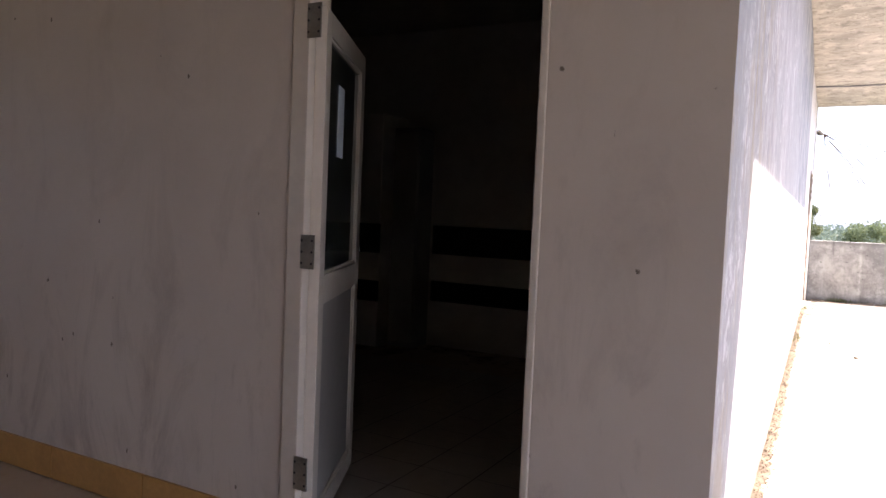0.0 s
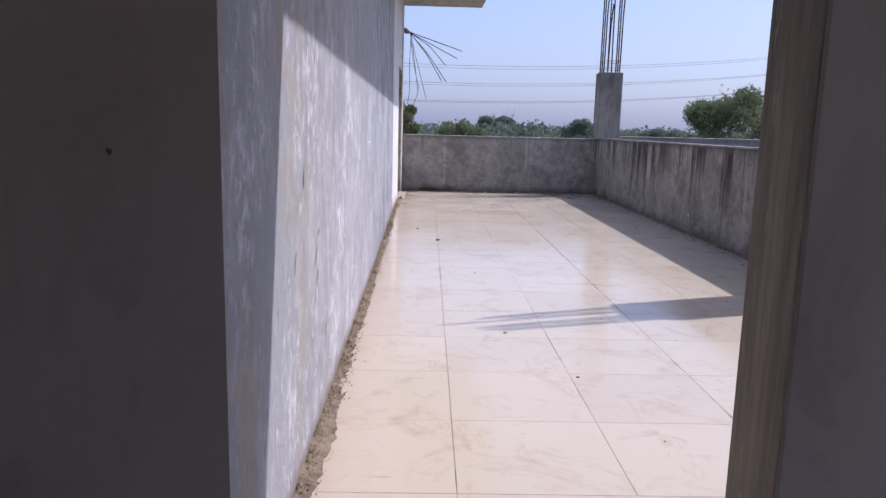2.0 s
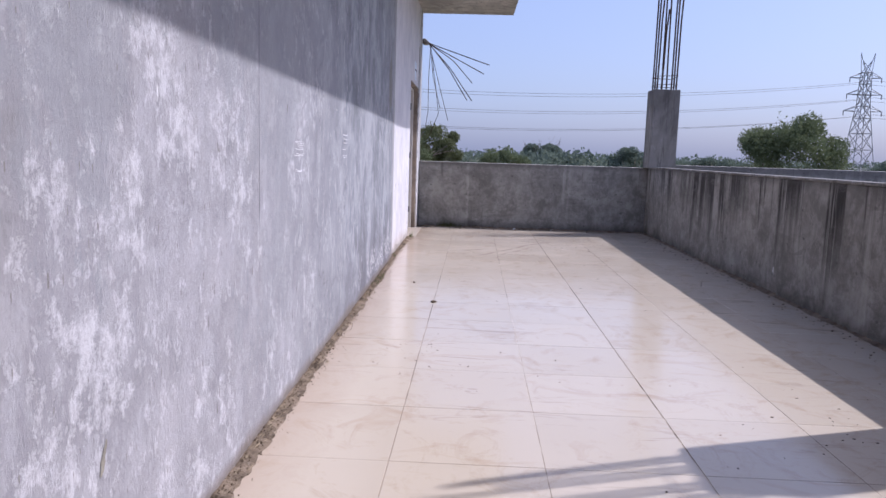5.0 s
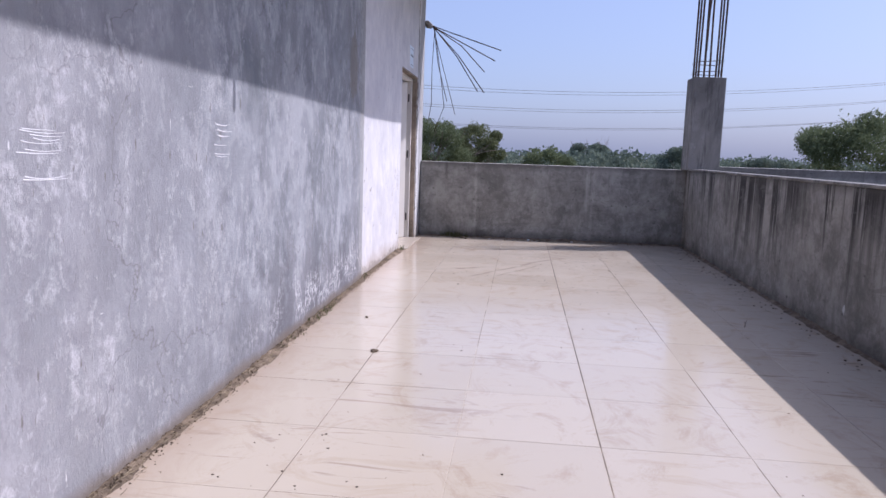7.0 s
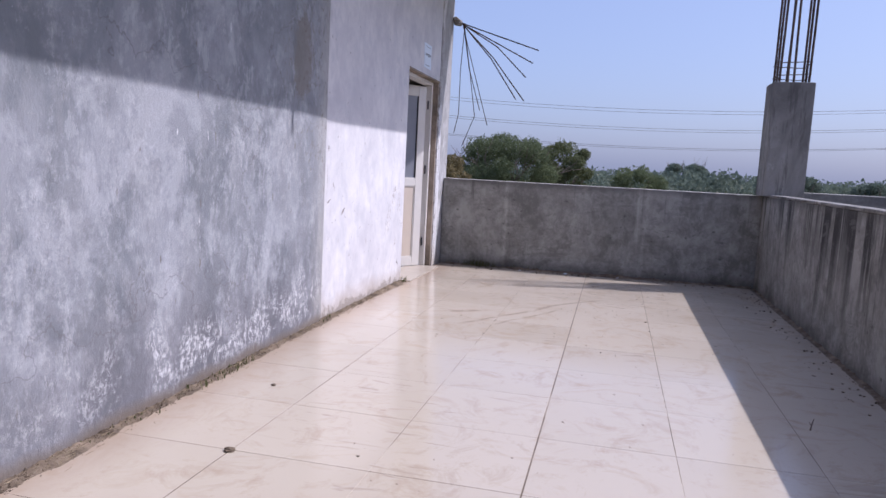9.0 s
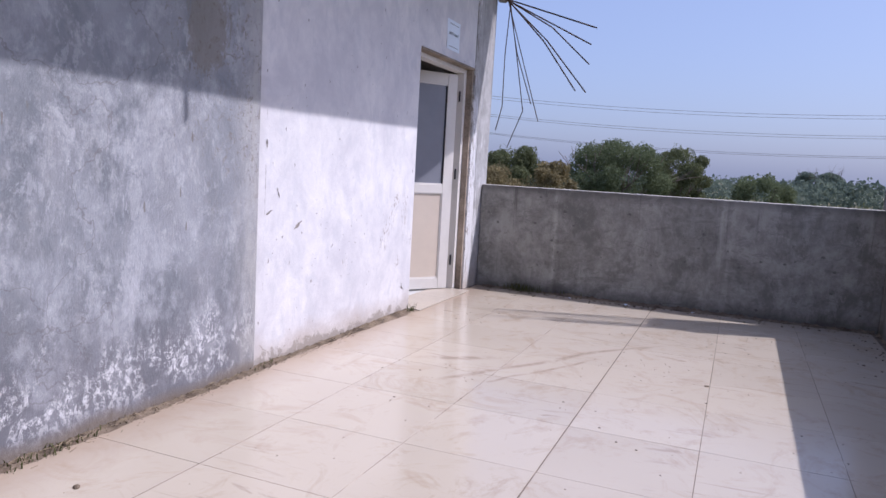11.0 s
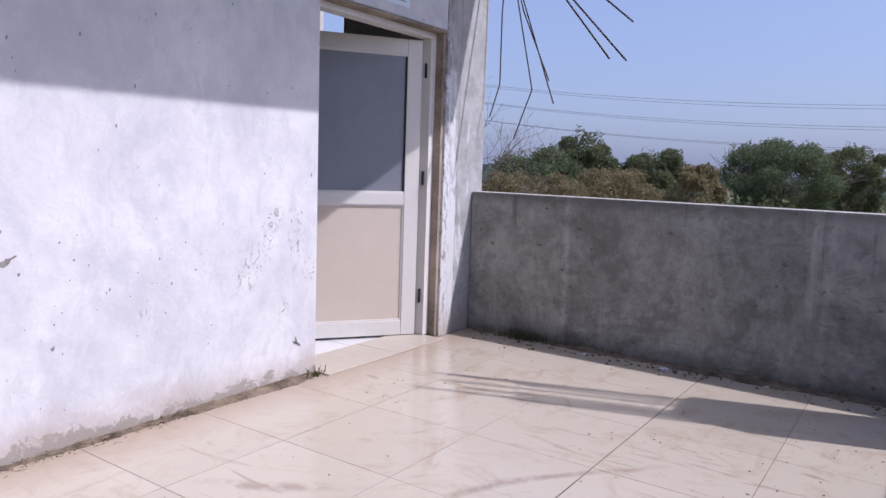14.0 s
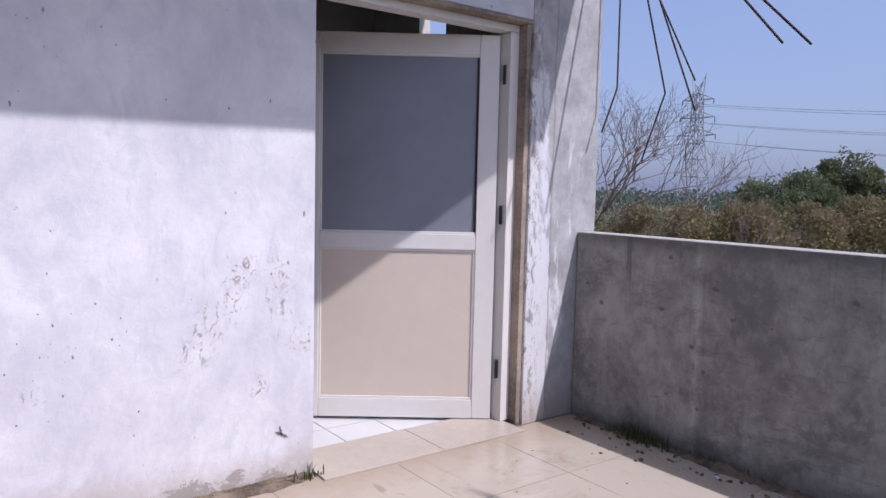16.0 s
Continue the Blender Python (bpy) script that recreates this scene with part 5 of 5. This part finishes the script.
def litter_along_walls():
    """Crumbled plaster and bits of straw heaped on the dirt at the walls' feet."""
    rng = random.Random(91)
    bits, straws = fresh(), fresh()

    def foot(y):
        return -0.0098 * (y - 0.2) if y < GREY_END else -0.095

    for _ in range(1700):
        y = rng.uniform(0.5, 10.6)
        away = abs(rng.gauss(0, 0.035))
        s = rng.uniform(0.0015, 0.0065) * (1.0 if away < 0.05 else 0.6)
        c = Vector((foot(y) + 0.006 + away, y, max(s * 0.5, 0.02 * (1 - away / 0.06))))
        spikes = [bits.verts.new(c + Vector(d) * s * rng.uniform(0.5, 1.4)) for d in ((1, 0, 0), (0, 1, 0), (-1, 0, 0), (0, -1, 0), (0, 0, 0.8), (0, 0, -0.8))]
        for k in range(4):
            bits.faces.new((spikes[k], spikes[(k + 1) % 4], spikes[4]))
            bits.faces.new((spikes[(k + 1) % 4], spikes[k], spikes[5]))
    for _ in range(520):
        y = rng.uniform(0.5, 10.6)
        away = abs(rng.gauss(0, 0.03)) + 0.008
        a, run, w = rng.gauss(1.57, 0.6), rng.uniform(0.015, 0.05), rng.uniform(0.0008, 0.0016)
        z = max(0.003, 0.022 * (1 - away / 0.065))
        p = Vector((foot(y) + away, y, z))
        q = p + Vector((abs(math.cos(a)) * run * 0.5, math.sin(a) * run, rng.uniform(-0.002, 0.008)))
        side = Vector((-math.sin(a), math.cos(a), 0)) * w
        ends = [[straws.verts.new(e + o) for o in (side, -side, Vector((0, 0, w * 1.6)))] for e in (p, q)]
        for k in range(3):
            straws.faces.new((ends[0][k], ends[0][(k + 1) % 3], ends[1][(k + 1) % 3], ends[1][k]))
    solid("crumbled_plaster", bits, DIRT, "crumbled plaster and soil at the walls' feet", "debris", kind="stuff")
    solid("straw", straws, STRAW, "dry straw bits in the dirt at the walls' feet", "debris", kind="stuff")


def weeds(at, count, height, seed, spread):
    rng = random.Random(seed)
    bm = fresh()
    for _ in range(count):
        x, y = at[0] + rng.gauss(0, spread[0]), at[1] + rng.gauss(0, spread[1])
        a, h = rng.uniform(0, 6.3), height * rng.uniform(0.4, 1.2)
        lean = rng.uniform(0.1, 0.9) * h
        w = 0.0035
        p = [Vector((x, y, -0.002)), Vector((x + math.cos(a) * lean * 0.4, y + math.sin(a) * lean * 0.4, h * 0.7)), Vector((x + math.cos(a) * lean, y + math.sin(a) * lean, h))]
        side = Vector((-math.sin(a), math.cos(a), 0)) * w
        v = [bm.verts.new(q) for q in (p[0] - side, p[0] + side, p[1] + side * 0.8, p[1] - side * 0.8, p[2])]
        bm.faces.new(v[:4])
        bm.faces.new((v[3], v[2], v[4]))
    solid("weeds", bm, GRASS, "small green weeds growing at the wall's foot", "weeds", kind="stuff")


crumbs()
grit()
litter_along_walls()
weeds((0.42, 12.28, 0), 150, 0.075, 1, (0.10, 0.03))
weeds((0.85, 12.33, 0), 90, 0.05, 2, (0.12, 0.02))
weeds((-0.04, 7.15, 0), 80, 0.035, 3, (0.022, 0.16))
weeds((-0.07, 8.62, 0), 18, 0.03, 4, (0.015, 0.10))
weeds((-0.05, 10.64, 0), 22, 0.06, 5, (0.012, 0.04))
weeds((-0.03, 6.6, 0), 30, 0.022, 6, (0.02, 0.3))


def scrap(at, size, seed):
    """A crumpled bit of white plastic."""
    rng = random.Random(seed)
    bm = fresh()
    rows = [[bm.verts.new((at[0] + size * (i / 4 - 0.5) + rng.uniform(-0.1, 0.1) * size, at[1] + size * 0.6 * (j / 3 - 0.5) + rng.uniform(-0.1, 0.1) * size, 0.002 + rng.uniform(0, 0.45) * size * (0 < i < 4))) for j in range(4)] for i in range(5)]
    for i in range(4):
        for j in range(3):
            bm.faces.new((rows[i][j], rows[i + 1][j], rows[i + 1][j + 1], rows[i][j + 1]))
    solid("plastic_scrap", bm, PAPER, "crumpled white plastic scrap on the dirty tiles", "litter", group="litter")


def clod(at, size, seed, label):
    bm = fresh()
    made = bmesh.ops.create_icosphere(bm, subdivisions=2, radius=size)["verts"]
    for v in made:
        v.co *= 0.8 + 0.45 * noise.noise(v.co * 60 + Vector((seed, 0, 0)))
        v.co = Vector((v.co.x * 1.4, v.co.y, v.co.z * 0.55)) + Vector((at[0], at[1], size * 0.3))
    solid("dirt_clod", bm, DIRT, label, "dirt clod", group="dirt clods")


def twig(at, height):
    x, y = at
    bm = tube(fresh(), [(x, y, -0.001), (x + 0.004, y, height * 0.5), (x + 0.012, y + 0.004, height)], 0.004, 5, 0.002)
    tube(bm, [(x + 0.003, y, height * 0.4), (x - 0.012, y - 0.004, height * 0.75)], 0.0025, 4, 0.001)
    solid("dry_twig", bm, BARK, "short dry twig sticking up from a floor joint", "twig", group="dry twigs")


scrap((1.50, 12.17), 0.05, 1), scrap((2.1, 12.2), 0.03, 2), scrap((0.95, 12.18), 0.022, 3)
clod((0.53, 6.2), 0.022, 1, "dark dirt clod lying on a floor joint")
clod((0.30, 7.05), 0.014, 2, "small dirt clod on the cream tiles")
clod((0.89, 2.68), 0.009, 3, "small dirt clod on the cream tiles")
clod((2.33, 9.75), 0.012, 4, "small dirt clod on the cream tiles")
clod((1.17, 1.92), 0.008, 5, "small dark pebble on the cream tiles")
twig((3.03, 7.42), 0.06)


# ---- tiled floors, last ----
def tile_piece(wx, wy, thick=0.011, edge=0.0008):
    bm = fresh()
    slab(bm, [(-wx / 2, -wy / 2), (wx / 2, -wy / 2), (wx / 2, wy / 2), (-wx / 2, wy / 2)], -thick, -edge)
    top = max(bm.faces, key=lambda f: f.calc_center_median().z)
    made = bmesh.ops.extrude_face_region(bm, geom=[top])
    for v in (g for g in made["geom"] if isinstance(g, bmesh.types.BMVert)):
        v.co.x -= math.copysign(edge, v.co.x)
        v.co.y -= math.copysign(edge, v.co.y)
        v.co.z = 0.0
    bmesh.ops.delete(bm, geom=[top], context="FACES_ONLY") if top.is_valid else None
    return bm


def floors():
    bm = fresh()
    box(bm, -5.0, 3.7, -4.3, 12.8, -0.11, -0.0014)
    floor = solid("floor", bm, GROUTBED, "cream polished stone tile floor with dark joints, dusty and stained", "floor", kind="structure")
    rng = random.Random(3)
    meshes = {}

    def lay(x0, x1, y0, y1, material):
        key = (round(x1 - x0, 3), round(y1 - y0, 3), material.name)
        gap = 0.005 if material in (WHITETILE, ROOMTILE) else 0.0024
        if key not in meshes:
            meshes[key] = finish("tile", tile_piece(key[0] - gap, key[1] - gap), material)
        ob = new("tile", meshes[key])
        ob.parent = floor
        ob.matrix_basis = pose((x0 + x1) / 2, (y0 + y1) / 2, rng.uniform(-0.0004, 0.0004), rng.uniform(-0.03, 0.03), rng.uniform(-0.03, 0.03))

    for x, wide, start in ((0.53, 0.0018, 0.2), (1.74, 0.0024, 4.2)):
        bm = fresh()
        box(bm, x - wide / 2, x + wide / 2, start, 12.2, -0.0016, -0.0010)
        part("open_joint", bm, DARKJOINT, floor, "dark open joint")
    # stretches of joint that have filled with dark soil: x from, x to, y from, y to
    for x0, x1, y0, y1 in ((-0.07, 0.52, 8.635, 8.635), (-0.07, 1.34, 9.24, 9.24), (-0.07, 0.62, 9.845, 9.845), (-0.07, 0.62, 10.45, 10.45), (1.75, 2.9, 10.45, 10.45), (2.345, 2.345, 9.7, 10.5), (0.53, 0.53, 5.5, 6.25),
                           (0.53, 0.53, 6.95, 7.45), (0.02, 0.53, 6.215, 6.215), (1.0, 2.9, 6.215, 6.215), (0.05, 0.6, 5.61, 5.61), (0.54, 1.74, 7.425, 7.425), (1.74, 1.74, 9.2, 10.3), (2.95, 2.95, 6.9, 8.1), (0.02, 0.53, 2.585, 2.585), (0.55, 1.1, 4.4, 4.4)):
        bm = fresh()
        box(bm, x0 - 0.0016, x1 + 0.0016, y0 - 0.0016, y1 + 0.0016, -0.0015, -0.0005)
        part("soil_joint", bm, SOILJOINT, floor, "joint filled with dark soil")
    columns = [-0.075 + PITCH * k for k in range(7)]
    rows = [1.98 + PITCH * k for k in range(-3, 19)]
    for a, b in zip(columns, columns[1:]):
        for c, d in zip(rows, rows[1:]):
            left = 0.0016 if abs(a - 1.74) < 0.01 else 0.0006 if abs(a - 0.53) < 0.01 else 0.0
            right = 0.0016 if abs(b - 1.74) < 0.01 else 0.0006 if abs(b - 0.53) < 0.01 else 0.0
            lay(a + left, b - right, c, min(d, 12.5), TILE)
    k = -1.62
    while k > -3.7:
        for a in [-0.075 + PITCH * j for j in range(-7, 4)]:
            lay(a, a + PITCH, k, k + PITCH, TILE)
        k -= PITCH
    for a in [-0.075 + PITCH * j for j in range(-7, 4)]:
        lay(a, a + PITCH, -1.015, -0.41, TILE)
        lay(a, a + PITCH, -0.41, 0.165 if a > -0.2 and a < 1.0 else -0.002, TILE)
    for x0, x1, y0, y1 in ((-4.2, -0.6, 0.2, 3.2), (-1.45, -0.55, 0.0, 0.199), (-1.5, -0.3, 10.4, 12.2)):
        bm = fresh()
        box(bm, x0, x1, y0, y1, -0.0016, -0.0011)
        part("mortar_bed", bm, DARKBED, floor, "dark mortar under the white tiles")
    # white room tiles behind the corridor door and in the toilet room
    for i in range(12):
        for j in range(10):
            lay(-4.2 + 0.3 * i, -3.9 + 0.3 * i, 0.2 + 0.3 * j, 0.5 + 0.3 * j, ROOMTILE)
    for i in range(4):
        lay(-1.45 + 0.3 * i, -1.15 + 0.3 * i, 0.0, 0.2, ROOMTILE) if i < 3 else None
    for i in range(4):
        for j in range(6):
            lay(-1.5 + 0.3 * i, -1.2 + 0.3 * i, 10.4 + 0.3 * j, 10.7 + 0.3 * j, WHITETILE)


floors()
